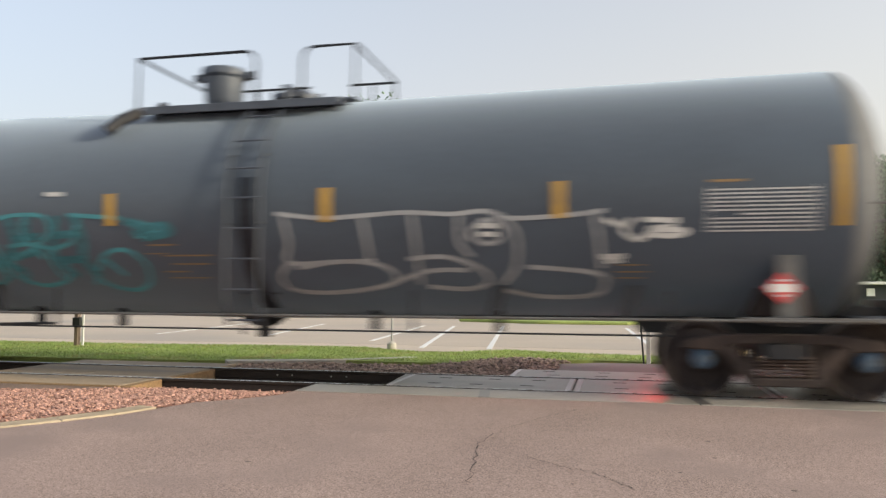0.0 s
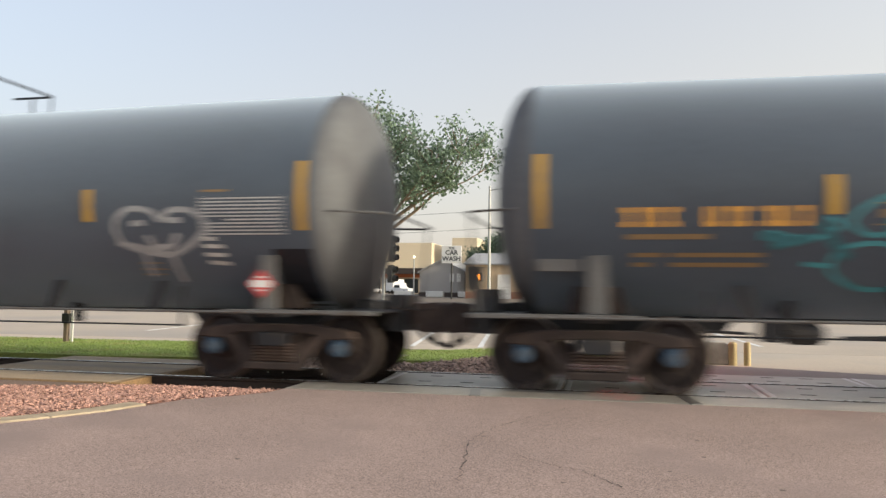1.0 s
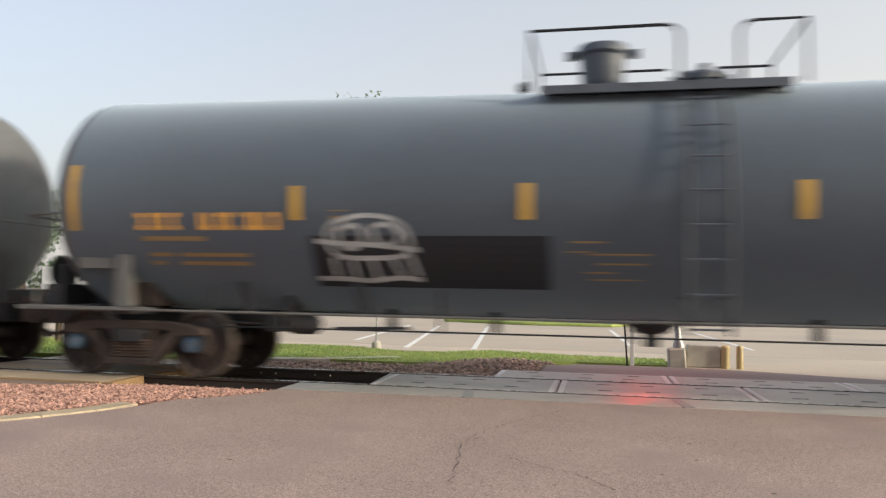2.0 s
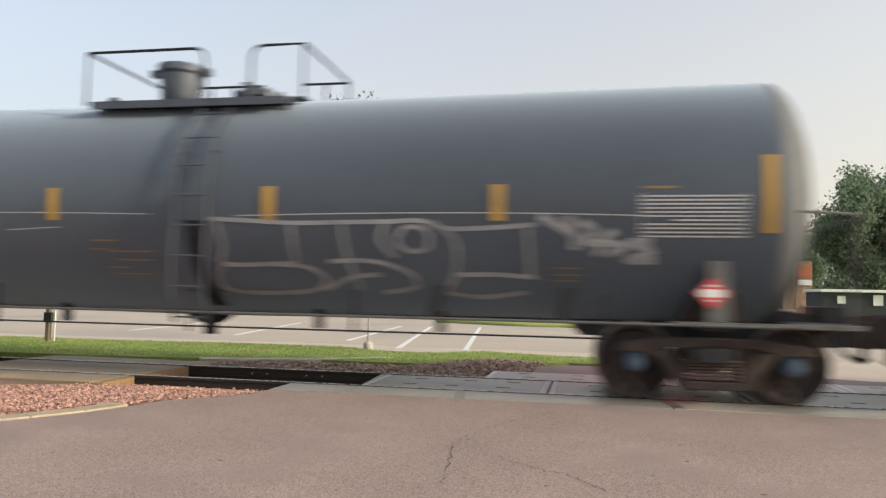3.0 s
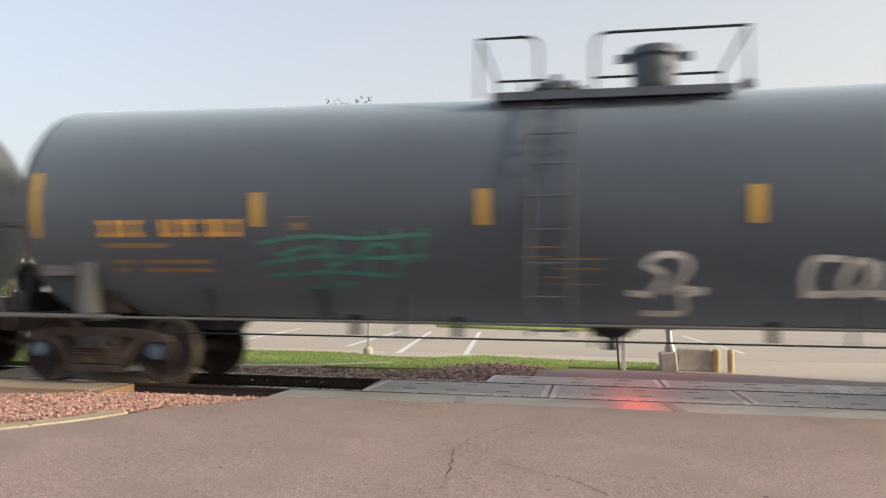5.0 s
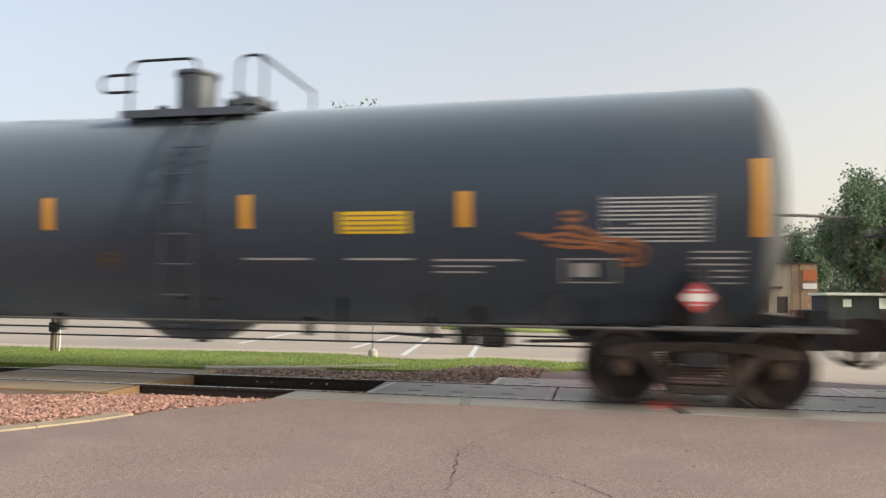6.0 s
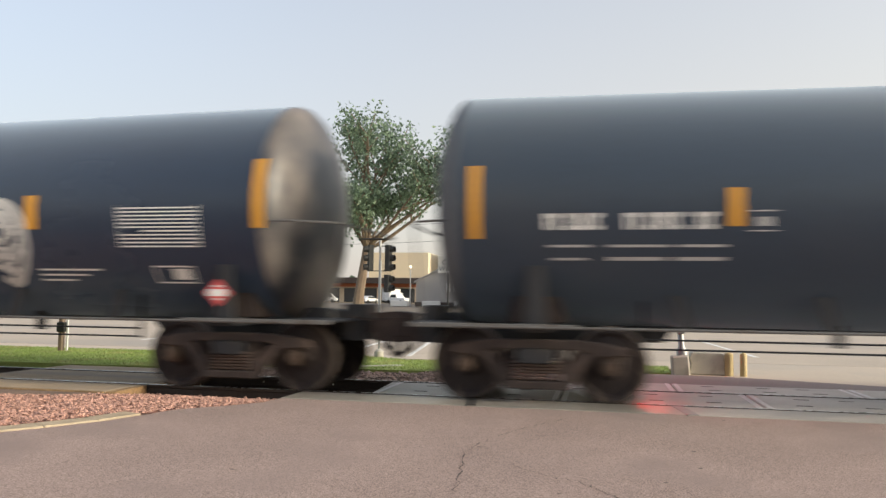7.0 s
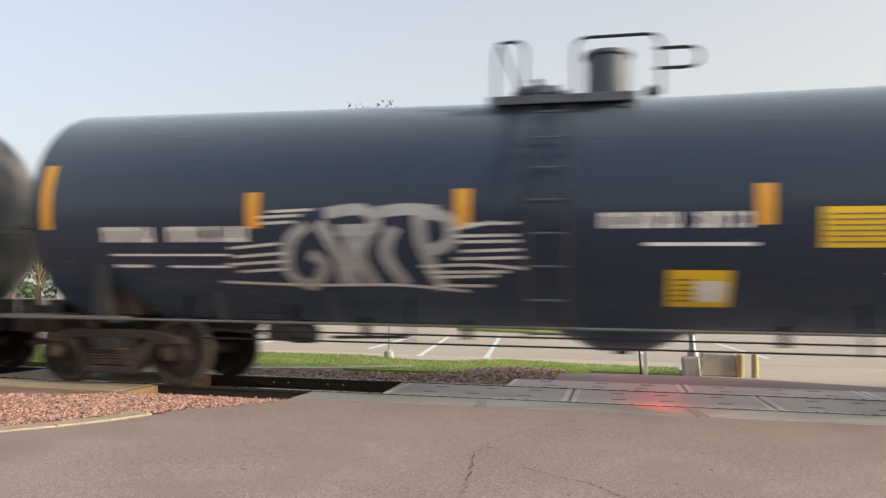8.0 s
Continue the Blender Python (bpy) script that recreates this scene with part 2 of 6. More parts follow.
    car_dark=dict(colour=(0.04, 0.045, 0.06), rough=0.25, vary=0.1, bump=0),
    car_silver=dict(colour=(0.38, 0.39, 0.40), rough=0.3, metal=0.4, vary=0.05, bump=0),
    rubber=dict(colour=(0.02, 0.02, 0.02), rough=0.85, vary=0.2, bump=0),
    shed_dark=dict(colour=(0.028, 0.032, 0.036), rough=0.7, vary=0.15, scale=1, bump=0.1),
)


for name in ("leaf", "leaf_dark", "grass"):
    n, l = M[name].node_tree.nodes, M[name].node_tree.links
    thin, both = n.new("ShaderNodeBsdfTranslucent"), n.new("ShaderNodeMixShader")
    l.new(n["Principled BSDF"].inputs["Base Color"].links[0].from_socket, thin.inputs["Color"])
    both.inputs[0].default_value = 0.5
    l.new(n["Principled BSDF"].outputs[0], both.inputs[1])
    l.new(thin.outputs[0], both.inputs[2])
    l.new(both.outputs[0], n["Material Output"].inputs["Surface"])

# ---- mesh tools ----
class Geo:
    """Verts and faces gathered for one mesh; each face keeps a material slot."""

    def __init__(self):
        self.v, self.f, self.s, self.slot = [], [], [], 0

    def face(self, idx):
        self.f.append(tuple(idx))
        self.s.append(self.slot)

    def box(self, x0, x1, y0, y1, z0, z1, m=None):
        k = len(self.v)
        pts = [Vector(p) for p in ((x0, y0, z0), (x1, y0, z0), (x1, y1, z0), (x0, y1, z0), (x0, y0, z1), (x1, y0, z1), (x1, y1, z1), (x0, y1, z1))]
        self.v += [tuple(m @ p) if m else tuple(p) for p in pts]
        for q in ((3, 2, 1, 0), (4, 5, 6, 7), (0, 1, 5, 4), (1, 2, 6, 5), (2, 3, 7, 6), (3, 0, 4, 7)):
            self.face(k + i for i in q)
        return self

    def prism(self, outline, y0, y1):
        """An outline in x and z, drawn out along y."""
        k, n = len(self.v), len(outline)
        self.v += [(x, y0, z) for x, z in outline] + [(x, y1, z) for x, z in outline]
        self.face(range(k, k + n))
        self.face(range(k + 2 * n - 1, k + n - 1, -1))
        for i in range(n):
            j = (i + 1) % n
            self.face((k + j, k + i, k + n + i, k + n + j))
        return self

    def slab(self, outline, z0, z1):
        """An outline in x and y (counter-clockwise), with thickness."""
        k, n = len(self.v), len(outline)
        self.v += [(x, y, z1) for x, y in outline] + [(x, y, z0) for x, y in outline]
        self.face(range(k, k + n))
        self.face(range(k + 2 * n - 1, k + n - 1, -1))
        for i in range(n):
            j = (i + 1) % n
            self.face((k + i, k + n + i, k + n + j, k + j))
        return self

    def tube(self, pts, r, n=8, caps=True):
        """A round bar along points; r a number or one radius a point."""
        pts = [Vector(p) for p in pts]
        k = len(self.v)
        rs = r if isinstance(r, (list, tuple)) else [r] * len(pts)
        side = None
        for i, p in enumerate(pts):
            d = (pts[min(i + 1, len(pts) - 1)] - pts[max(i - 1, 0)]).normalized()
            if side is None:
                side = d.orthogonal().normalized()
            side = (side - d * side.dot(d)).normalized()
            up = d.cross(side)
            for j in range(n):
                a = 2 * math.pi * j / n
                self.v.append(tuple(p + (side * math.cos(a) + up * math.sin(a)) * rs[i]))
        for i in range(len(pts) - 1):
            for j in range(n):
                a, b = k + i * n + j, k + i * n + (j + 1) % n
                self.face((a, b, b + n, a + n))
        if caps:
            self.face(range(k + n - 1, k - 1, -1))
            self.face(range(k + (len(pts) - 1) * n, k + len(pts) * n))
        return self

    def lathe(self, prof, n=24, axis="z", at=(0, 0, 0), slots=None):
        """A profile of (radius, height) turned about an axis through at."""
        k = len(self.v)
        for r, h in prof:
            for j in range(n):
                a = 2 * math.pi * j / n
                c, s = r * math.cos(a), r * math.sin(a)
                p = (c, s, h) if axis == "z" else ((h, c, s) if axis == "x" else (s, h, c))
                self.v.append((p[0] + at[0], p[1] + at[1], p[2] + at[2]))
        keep = self.slot
        for i in range(len(prof) - 1):
            if slots:
                self.slot = slots[i]
            for j in range(n):
                a, b = k + i * n + j, k + i * n + (j + 1) % n
                self.face((a, b, b + n, a + n))
        self.slot = keep
        if prof[0][0] > 1e-6:
            self.face(range(k + n - 1, k - 1, -1))
        if prof[-1][0] > 1e-6:
            self.face(range(k + (len(prof) - 1) * n, k + len(prof) * n))
        return self

    def mesh(self, name, materials, smooth=False, bevel=0.0):
        me = bpy.data.meshes.new(name)
        me.from_pydata(self.v, [], self.f)
        for m in materials:
            me.materials.append(m)
        if len(materials) > 1:
            me.polygons.foreach_set("material_index", self.s)
        if bevel:
            bm = bmesh.new()
            bm.from_mesh(me)
            bmesh.ops.recalc_face_normals(bm, faces=bm.faces)
            sharp = [e for e in bm.edges if len(e.link_faces) == 2 and e.calc_face_angle(0) > 0.9]
            bmesh.ops.bevel(bm, geom=sharp, offset=bevel, segments=1, affect="EDGES", clamp_overlap=True)
            bm.to_mesh(me)
            bm.free()
        if smooth:
            me.polygons.foreach_set("use_smooth", [True] * len(me.polygons))
            me.set_sharp_from_angle(angle=radians(35))
        me.update()
        return me


def part(name, me, parent=None, label="", at=None):
    ob = new(name, me)
    if parent:
        ob.parent = parent
    if at is not None:
        ob.matrix_basis = at
    return tagged(ob, label)


def thing(name, label, category, group="", kind="", at=None, me=None):
    ob = new(name, me)
    if at is not None:
        ob.matrix_basis = at
    return tagged(ob, label, category, group, kind)


def arc(x0, z0, r, a0, a1, n=5):
    return [(x0 + r * math.cos(radians(a0 + (a1 - a0) * i / n)), z0 + r * math.sin(radians(a0 + (a1 - a0) * i / n))) for i in range(n + 1)]


# ---- ground, road and track ----
RAIL_Y = (0.0, 1.505)               # rail centre lines; rail tops are at z = 0
MID_Y = 0.7525


def rise(y):
    """The land climbs a little past the parking lot."""
    k = min(1.0, max(0.0, (y - 40) / 45))
    return 0.5 * k * k * (3 - 2 * k)


def build_ground():
    g = Geo()
    ys = [-1500, -300, -60, -20, -1.2, -1.1, 2.9, 3.0, 10, 20, 40, 48, 56, 64, 72, 80, 90, 140, 400, 1500]
    xs = [-1500, -300, -80, -40, -20, -12, 12, 40, 80, 300, 1500]
    for y in ys:
        z = -0.25 if -1.15 < y < 2.95 else (rise(y) - 0.06)
        g.v += [(x, y, z) for x in xs]
    n = len(xs)
    for j in range(len(ys) - 1):
        for i in range(n - 1):
            g.face((j * n + i, j * n + i + 1, (j + 1) * n + i + 1, (j + 1) * n + i))
    thing("ground", "dry earth ground under road, track and lots", "ground", kind="structure", me=g.mesh("ground", [M["soil"]]))
    # the near road: one slab whose edge follows the kerb and then the crossing panels
    edge = [(-3.92, -0.76), (-3.96, -1.15), (-4.25, -1.58), (-4.6, -1.95), (-4.72, -2.45), (-4.86, -2.9), (-5.1, -3.35), (-5.6, -4.1), (-7.5, -6.2), (-12, -10), (-40, -24)]
    road = edge + [(-40, -60), (60, -60), (60, -0.76)]
    g = Geo().slab(road, -0.25, -0.014)
    rd = thing("road", "worn pinkish-grey asphalt road with cracks", "road", kind="structure", me=g.mesh("road", [M["asphalt"]]))
    rng = random.Random(4)
    for pts in (((-0.35, -1.3), (-0.56, -1.72), (-0.73, -2.03), (-0.97, -2.68), (-1.11, -3.4), (-0.99, -4.24), (-0.93, -4.83)), ((-0.69, -3.76), (-0.39, -4.12), (-0.17, -4.23), (0.02, -4.49), (0.14, -4.67))):
        g, line = Geo(), []
        for (ax, ay), (bx, by) in zip(pts, pts[1:]):
            for k in range(7):
                line.append((ax + (bx - ax) * k / 7 + rng.uniform(-0.02, 0.02), ay + (by - ay) * k / 7 + rng.uniform(-0.03, 0.03)))
        for (ax, ay), (bx, by) in zip(line, line[1:]):
            w = rng.uniform(0.0015, 0.006)
            k = len(g.v)
            g.v += [(ax - w, ay, -0.011), (ax + w, ay, -0.011), (bx + w, by, -0.011), (bx - w, by, -0.011)]
            g.face((k, k + 1, k + 2, k + 3))
        part("crack", g.mesh("crack", [M["crack"]]), rd)
    g = Geo()
    for _ in range(55):
        x, y, r = rng.uniform(-5, 5), rng.uniform(-6, -1), 0.004 + 0.018 * rng.random() ** 2
        k = len(g.v)
        g.v += [(x + r * 1.6 * math.cos(a) * rng.uniform(0.6, 1), y + r * math.sin(a) * rng.uniform(0.6, 1), -0.011) for a in (0, 1, 2, 3, 4, 5)]
        g.face(range(k, k + 6))
    part("tar_spots", g.mesh("tar_spots", [M["crack"]]), rd)
    # far side: asphalt apron, then the pale lot
    far = thing("far_road", "dull purple-grey asphalt apron beyond the crossing", "road", kind="structure")
    part("apron", Geo().slab([(-0.9, 2.62), (60, 2.62), (60, 3.3), (8, 3.25), (4.3, 3.35), (2.6, 4.0), (1.2, 4.25), (-0.3, 4.15), (-0.9, 3.7)], -0.25, -0.014).mesh("apron", [M["asphalt_far"]]), far)
    lot = thing("parking_lot", "pale sunlit concrete parking lot", "parking lot", kind="structure")
    part("pavement", Geo().slab([(-70, 6.0), (-2.2, 6.0), (1.3, 5.6), (1.4, 4.2), (2.6, 4.0), (4.3, 3.35), (8, 3.25), (60, 3.3), (60, 33), (-70, 33)], -0.2, -0.022).mesh("pavement", [M["lot"]]), lot)
    for (ax, ay), (bx, by) in (((-4.23, 6.8), (-5.78, 17.7)), ((-2.71, 6.9), (-4.05, 18.4)), ((-6.06, 8.8), (-6.90, 17.7)), ((-9.5, 9.5), (-11.0, 18)), ((0.8, 9.5), (0.4, 18)), ((3.6, 9.5), (3.2, 18)), ((-13, 10), (-14, 18))):
        n = Vector((by - ay, ax - bx)).normalized() * 0.06
        part("line", Geo().slab([(ax - n.x, ay - n.y), (ax + n.x, ay + n.y), (bx + n.x, by + n.y), (bx - n.x, by - n.y)][::-1], -0.022, -0.014).mesh("line", [M["white_paint"]]), lot)
    part("driving_lane", Geo().slab([(-70, 7.1), (-10, 7.3), (-7, 7.65), (0, 7.5), (60, 7.5), (60, 32.9), (-70, 32.9)], -0.1, -0.019).mesh("driving_lane", [M["lot_asphalt"]]), lot, "greyer asphalt surface of the parking lot")
    part("island", Geo().slab([(-6.5, 22), (-3, 20.5), (0.5, 20.5), (1.2, 22), (-2, 23.5)], -0.02, 0.1).mesh("island", [M["verge"]], bevel=0.03), lot)
    # street beyond the lot
    st = thing("street", "grey asphalt street beyond the parking lot", "road", kind="structure")
    part("carriageway", Geo().slab([(-90, 46), (60, 46), (60, 58), (-90, 58)], -0.05, 0.13).mesh("carriageway", [M["asphalt_far"]]), st)
    # grass verge
    outline = [(-60, 2.6), (-9, 2.4), (-6.2, 2.75), (-5, 3.3), (-3.9, 3.2), (-2.9, 3.3), (-2.35, 4.0), (-0.4, 4.5), (1.2, 4.35), (1.25, 5.75), (-0.5, 5.95), (-2.3, 6.55), (-3.2, 5.7), (-3.9, 5.5), (-5.5, 6.5), (-8, 6.4), (-10.5, 6.0), (-60, 6.0)]
    vg = thing("verge", "mown green grass verge beside the track", "grass", kind="structure", me=Geo().slab(outline, -0.2, 0.0).mesh("verge", [M["verge"]]))
    g, poly = Geo(), outline
    rng = random.Random(9)

    def inside(x, y, poly):
        c = False
        for (ax, ay), (bx, by) in zip(poly, poly[1:] + poly[:1]):
            if (ay > y) != (by > y) and x < (bx - ax) * (y - ay) / (by - ay) + ax:
                c = not c
        return c
    while len(g.f) < 42000:
        x, y = rng.uniform(-17, 1.3), rng.uniform(2.3, 6.7)
        if not inside(x, y, poly):
            continue
        h, a, w = rng.uniform(0.010, 0.042), rng.uniform(0, 6.28), 0.008
        dx, dy, lx, ly = math.cos(a) * w, math.sin(a) * w, rng.uniform(-0.04, 0.04), rng.uniform(-0.04, 0.04)
        k = len(g.v)
        g.v += [(x - dx, y - dy, -0.005), (x + dx, y + dy, -0.005), (x + lx, y + ly, h)]
        g.face((k, k + 1, k + 2))
    part("grass_blades", g.mesh("grass_blades", [M["grass"]]), vg)["kind"] = "stuff"
    far_verge = thing("far_verge", "strip of grass before the far street", "grass", kind="structure")
    part("turf", Geo().slab([(-90, 33.2), (60, 33.2), (60, 45.8), (-90, 45.8)], -0.2, 0.07).mesh("turf", [M["verge"]]), far_verge)
    # the pale walk edging in the grass
    thing("walk_edging", "pale concrete edging of the walk", "edging", kind="structure", me=Geo().slab([(-6.6, 2.45), (-4.95, 3.1), (-3.6, 4.1), (-3.7, 4.25), (-5.0, 3.3), (-6.8, 2.72)], -0.2, 0.015).mesh("walk_edging", [M["concrete"]], bevel=0.01))
    # kerb round the gravel bed
    kerb = thing("kerb", "pale yellow-painted concrete kerb round the gravel", "kerb", kind="structure")
    line = [(-4.74, -2.42), (-4.88, -2.92), (-5.12, -3.38), (-5.62, -4.12), (-6.5, -5.2), (-7.5, -6.25)]
    for (ax, ay), (bx, by) in zip(line, line[1:]):
        d = Vector((bx - ax, by - ay)).normalized()
        n = Vector((d.y, -d.x)) * 0.26
        ax, ay, bx, by = ax + d.x * 0.002, ay + d.y * 0.002, bx - d.x * 0.002, by - d.y * 0.002
        g = Geo().slab([(ax, ay), (ax + n.x, ay + n.y), (bx + n.x, by + n.y), (bx, by)][::-1], -0.2, 0.002)
        part("kerb_stone", g.mesh("kerb_stone", [M["kerb_paint"]], bevel=0.012), kerb)


def stones(n, inside, z, size, seed):
    """Loose stones, each a small irregular lump."""
    g, rng = Geo(), random.Random(seed)
    base = [(1, 0, 0), (0, 1, 0), (-1, 0, 0), (0, -1, 0), (0.2, 0.1, 0.8), (0.1, -0.1, -0.7)]
    while len(g.f) < n * 8:
        p = inside(rng)
        if p is None:
            continue
        s, a = rng.uniform(*size), rng.uniform(0, 6.28)
        m = Matrix.Translation((p[0], p[1], z(p[0], p[1]) + s * rng.uniform(0.0, 0.6))) @ Euler((rng.uniform(-0.5, 0.5), rng.uniform(-0.5, 0.5), a)).to_matrix().to_4x4() @ Matrix.Diagonal((s * rng.uniform(0.8, 1.5), s * rng.uniform(0.7, 1.1), s * rng.uniform(0.5, 0.9), 1))
        k = len(g.v)
        g.v += [tuple(m @ (Vector(b) * rng.uniform(0.75, 1.2))) for b in base]
        for i in range(4):
            g.face((k + i, k + (i + 1) % 4, k + 4))
            g.face((k + (i + 1) % 4, k + i, k + 5))
    return g


def build_track():
    tr = thing("rail_track", "steel rails with dark rusty sides and bright heads", "rail track", kind="structure")
    for y in RAIL_Y:
        g = Geo()
        prof = [(-0.07, -0.175), (0.07, -0.175), (0.07, -0.165), (0.012, -0.14), (0.010, -0.05), (0.036, -0.035), (0.036, -0.006), (0.030, 0.0), (-0.030, 0.0), (-0.036, -0.006), (-0.036, -0.035), (-0.010, -0.05), (-0.012, -0.14), (-0.07, -0.165)]
        n = len(prof)
        for x in (-80, 60):
            g.v += [(x, y + a, b) for a, b in prof]
        for i in range(n):
            g.slot = 1 if i == 7 else 0
            g.face((i, (i + 1) % n, n + (i + 1) % n, n + i))
        part("rail", g.mesh("rail", [M["rail_side"], M["rail_head"]]), tr)
    for x in (-5.2, -4.95, -4.3, -4.05):
        part("bolt", Geo().lathe([(0.012, 0), (0.010, -0.025), (0, -0.025)], 8, "y", (x, 1.495, -0.085)).mesh("bolt", [M["concrete"]]), tr)
    for i in range(26):
        x = -17.5 + i * 0.55
        part("sleeper", Geo().box(x - 0.11, x + 0.11, -0.55, 2.05, -0.3, -0.178).mesh("sleeper", [M["frame_black"]], bevel=0.01), tr)
    # crossing panels, each a slab of its own
    cr = thing("crossing", "grey concrete crossing panels with steel edges", "railway crossing", kind="structure")

    def panel(x0, x1, y0, y1, mat="panel", skew=0.0, strips=True):
        p = part("panel", Geo().slab([(x0, y0), (x1, y0), (x1, y1), (x0 - skew, y1)], -0.2, -0.008).mesh("panel", [M[mat]], bevel=0.006), cr)
        if strips:
            for xa, xb in ((x0 + 0.02, x0 + 0.085), (x1 - 0.085, x1 - 0.02)):
                part("edge_strip", Geo().box(xa, xb, y0 + 0.02, y1 - 0.02, -0.04, -0.004).mesh("edge_strip", [M["steel_strip"]]), p)
            rng = random.Random(int(x0 * 10 + y0 * 77))
            for k in range(3):
                for yy in (y0 + (y1 - y0) * 0.28, y0 + (y1 - y0) * 0.75):
                    xx = x0 + (x1 - x0) * (0.22 + 0.28 * k) + rng.uniform(-0.1, 0.1)
                    part("slot", Geo().slab([(xx - 0.09, yy - 0.025), (xx + 0.09, yy - 0.025), (xx + 0.09, yy + 0.025), (xx - 0.09, yy + 0.025)], -0.04, -0.0055).mesh("slot", [M["slot"]]), p)
        return p
    xs = [-3.0, -0.53, 1.92, 4.37, 6.82, 9.27, 11.72]
    for a, b in zip(xs, xs[1:]):
        panel(a + 0.008, b - 0.008, 0.075, 1.43, skew=0.0 if a > -2.9 else 0.1)
    xs = [-3.93, -1.58, 0.93, 3.40, 5.85, 8.3, 10.75]
    for a, b in zip(xs, xs[1:]):
        panel(a + 0.008, b - 0.008, -0.75, -0.045, strips=False)
    for x in xs[1:-1]:                  # smooth steel plates over the joints of the near row
        part("joint_plate", Geo().slab([(x + 0.0, -0.74), (x + 0.13, -0.74), (x + 0.03, -0.06), (x - 0.10, -0.06)], -0.02, -0.004).mesh("joint_plate", [M["joint_steel"]]), cr)
    xs = [-1.55, 1.04, 3.50, 5.95, 8.4, 10.85]
    for a, b in zip(xs, xs[1:]):
        panel(a + 0.008, b - 0.008, 1.565, 2.6)
    for x0, x1 in ((-9.3, -7.8), (-7.784, -6.32)):
        panel(x0, x1, 0.11, 1.39, "wood_panel", strips=False)
        panel(x0, x1, -0.85, -0.05, "wood_panel", strips=False)
        panel(x0, x1, 1.57, 2.25, "wood_panel", strips=False)
    for y0, y1 in ((-0.87, -0.07), (0.12, 1.38)):
        part("end_board", Geo().slab([(-6.31, y0), (-6.16, y0 + 0.02), (-6.22, y1), (-6.31, y1)], -0.2, -0.010).mesh("end_board", [M["plank_end"]], bevel=0.01), cr)
    part("side_board", Geo().box(-9.3, -6.32, -0.91, -0.86, -0.2, -0.006).mesh("side_board", [M["plank_end"]], bevel=0.008), cr)

    # gravel beds
    def bed(x, y):
        return -0.024 - 0.10 * max(0.0, min(1.0, (y + 1.1) / 0.9))

    edge = [(-0.76, -3.98), (-1.15, -4.0), (-1.58, -4.3), (-1.95, -4.65), (-2.45, -4.9), (-2.9, -5.06), (-3.35, -5.3), (-4.1, -5.8), (-6.2, -7.7)]

    def limit(y):
        for (ya, xa), (yb, xb) in zip(edge, edge[1:]):
            if yb <= y <= ya:
                return xa + (xb - xa) * (ya - y) / (ya - yb)
        return -3.95

    def pink(rng):
        x, y = rng.uniform(-9.5, -3.9), rng.triangular(-5.2, -0.05, -1.5)
        if x > limit(y) - (0.02 if y > -2.42 else 0.27) or (x < -6.15 and y > -0.93) or (y > -1.32 - 0.12 * math.sin(x * 2.3) and x < -6.5 + 0.5 * rng.random()):
            return None
        return x, y
    gb = thing("gravel_bed", "loose pink crushed-stone gravel between kerb and rail", "gravel", kind="stuff")
    g = Geo()
    ys = [-0.05 - 0.3 * i for i in range(21)]
    for y in ys:
        g.v += [(-14, y, bed(0, y) - 0.01), (limit(y) - 0.01, y, bed(0, y) - 0.01)]
    for i in range(len(ys) - 1):
        g.face((2 * i, 2 * i + 2, 2 * i + 3, 2 * i + 1))
    part("bed", g.mesh("bed", [M["gravel_bed"]]), gb)
    part("gravel", stones(15000, pink, bed, (0.010, 0.028), 3).mesh("gravel", [M["pink_gravel"]]), gb)["kind"] = "stuff"

    thing("dirt_strip", "bare brown dirt along the crossing boards", "dirt", kind="structure", me=Geo().slab([(-14, -1.35), (-9, -1.30), (-7.4, -1.38), (-6.7, -1.25), (-6.25, -1.05), (-6.2, -0.93), (-14, -0.93)], -0.2, -0.026).mesh("dirt_strip", [M["dirt"]]))

    def dark(rng):
        x, y = rng.uniform(-6.4, -0.75), rng.triangular(1.62, 4.4, 2.4)
        top = 2.7 + (x + 6.2) * 0.1 if x < -3 else (3.3 + (x + 3) * 1.1 if x < -2.2 else 4.45)
        if y > top or (x > -1.6 and y < 2.65) or (x > -0.95 and y < 3.8):
            return None
        return x, y
    db = thing("ballast", "dark reddish-brown track ballast stones", "ballast", kind="stuff")
    part("shoulder", stones(5200, dark, lambda x, y: -0.14 + 0.10 * min(1, (y - 1.6) / 1.2) + (0.09 * math.exp(-((x + 1.6) / 0.8) ** 2 - ((y - 3.7) / 0.7) ** 2)), (0.02, 0.05), 5).mesh("shoulder", [M["ballast"]]), db)["kind"] = "stuff"

    def between(rng):
        x, y = rng.uniform(-16, -2.95), rng.uniform(0.08, 1.43)
        return None if -9.35 < x < -6.25 else (x, y)
    part("cribs", stones(2600, between, lambda x, y: -0.225, (0.02, 0.045), 6).mesh("cribs", [M["ballast"]]), db)["kind"] = "stuff"


# ---- the train ----
SPEED = 11.926                      # metres a second
AXIS_Z, RADIUS, HALF = 2.425, 1.555, 7.62
REAR = 0.11                         # the rear half of the tank is that much longer
WHEEL_R = 0.457
TRUCK_U, WHEELBASE = 6.96, 1.78
BEND = 0.0105                       # the tank dips towards its middle
CACHE = {}


def shared(key, make):
    if key not in CACHE:
        CACHE[key] = make()
    return CACHE[key]


def axis_z(u):
    return AXIS_Z - 0.033 + BEND * abs(u)


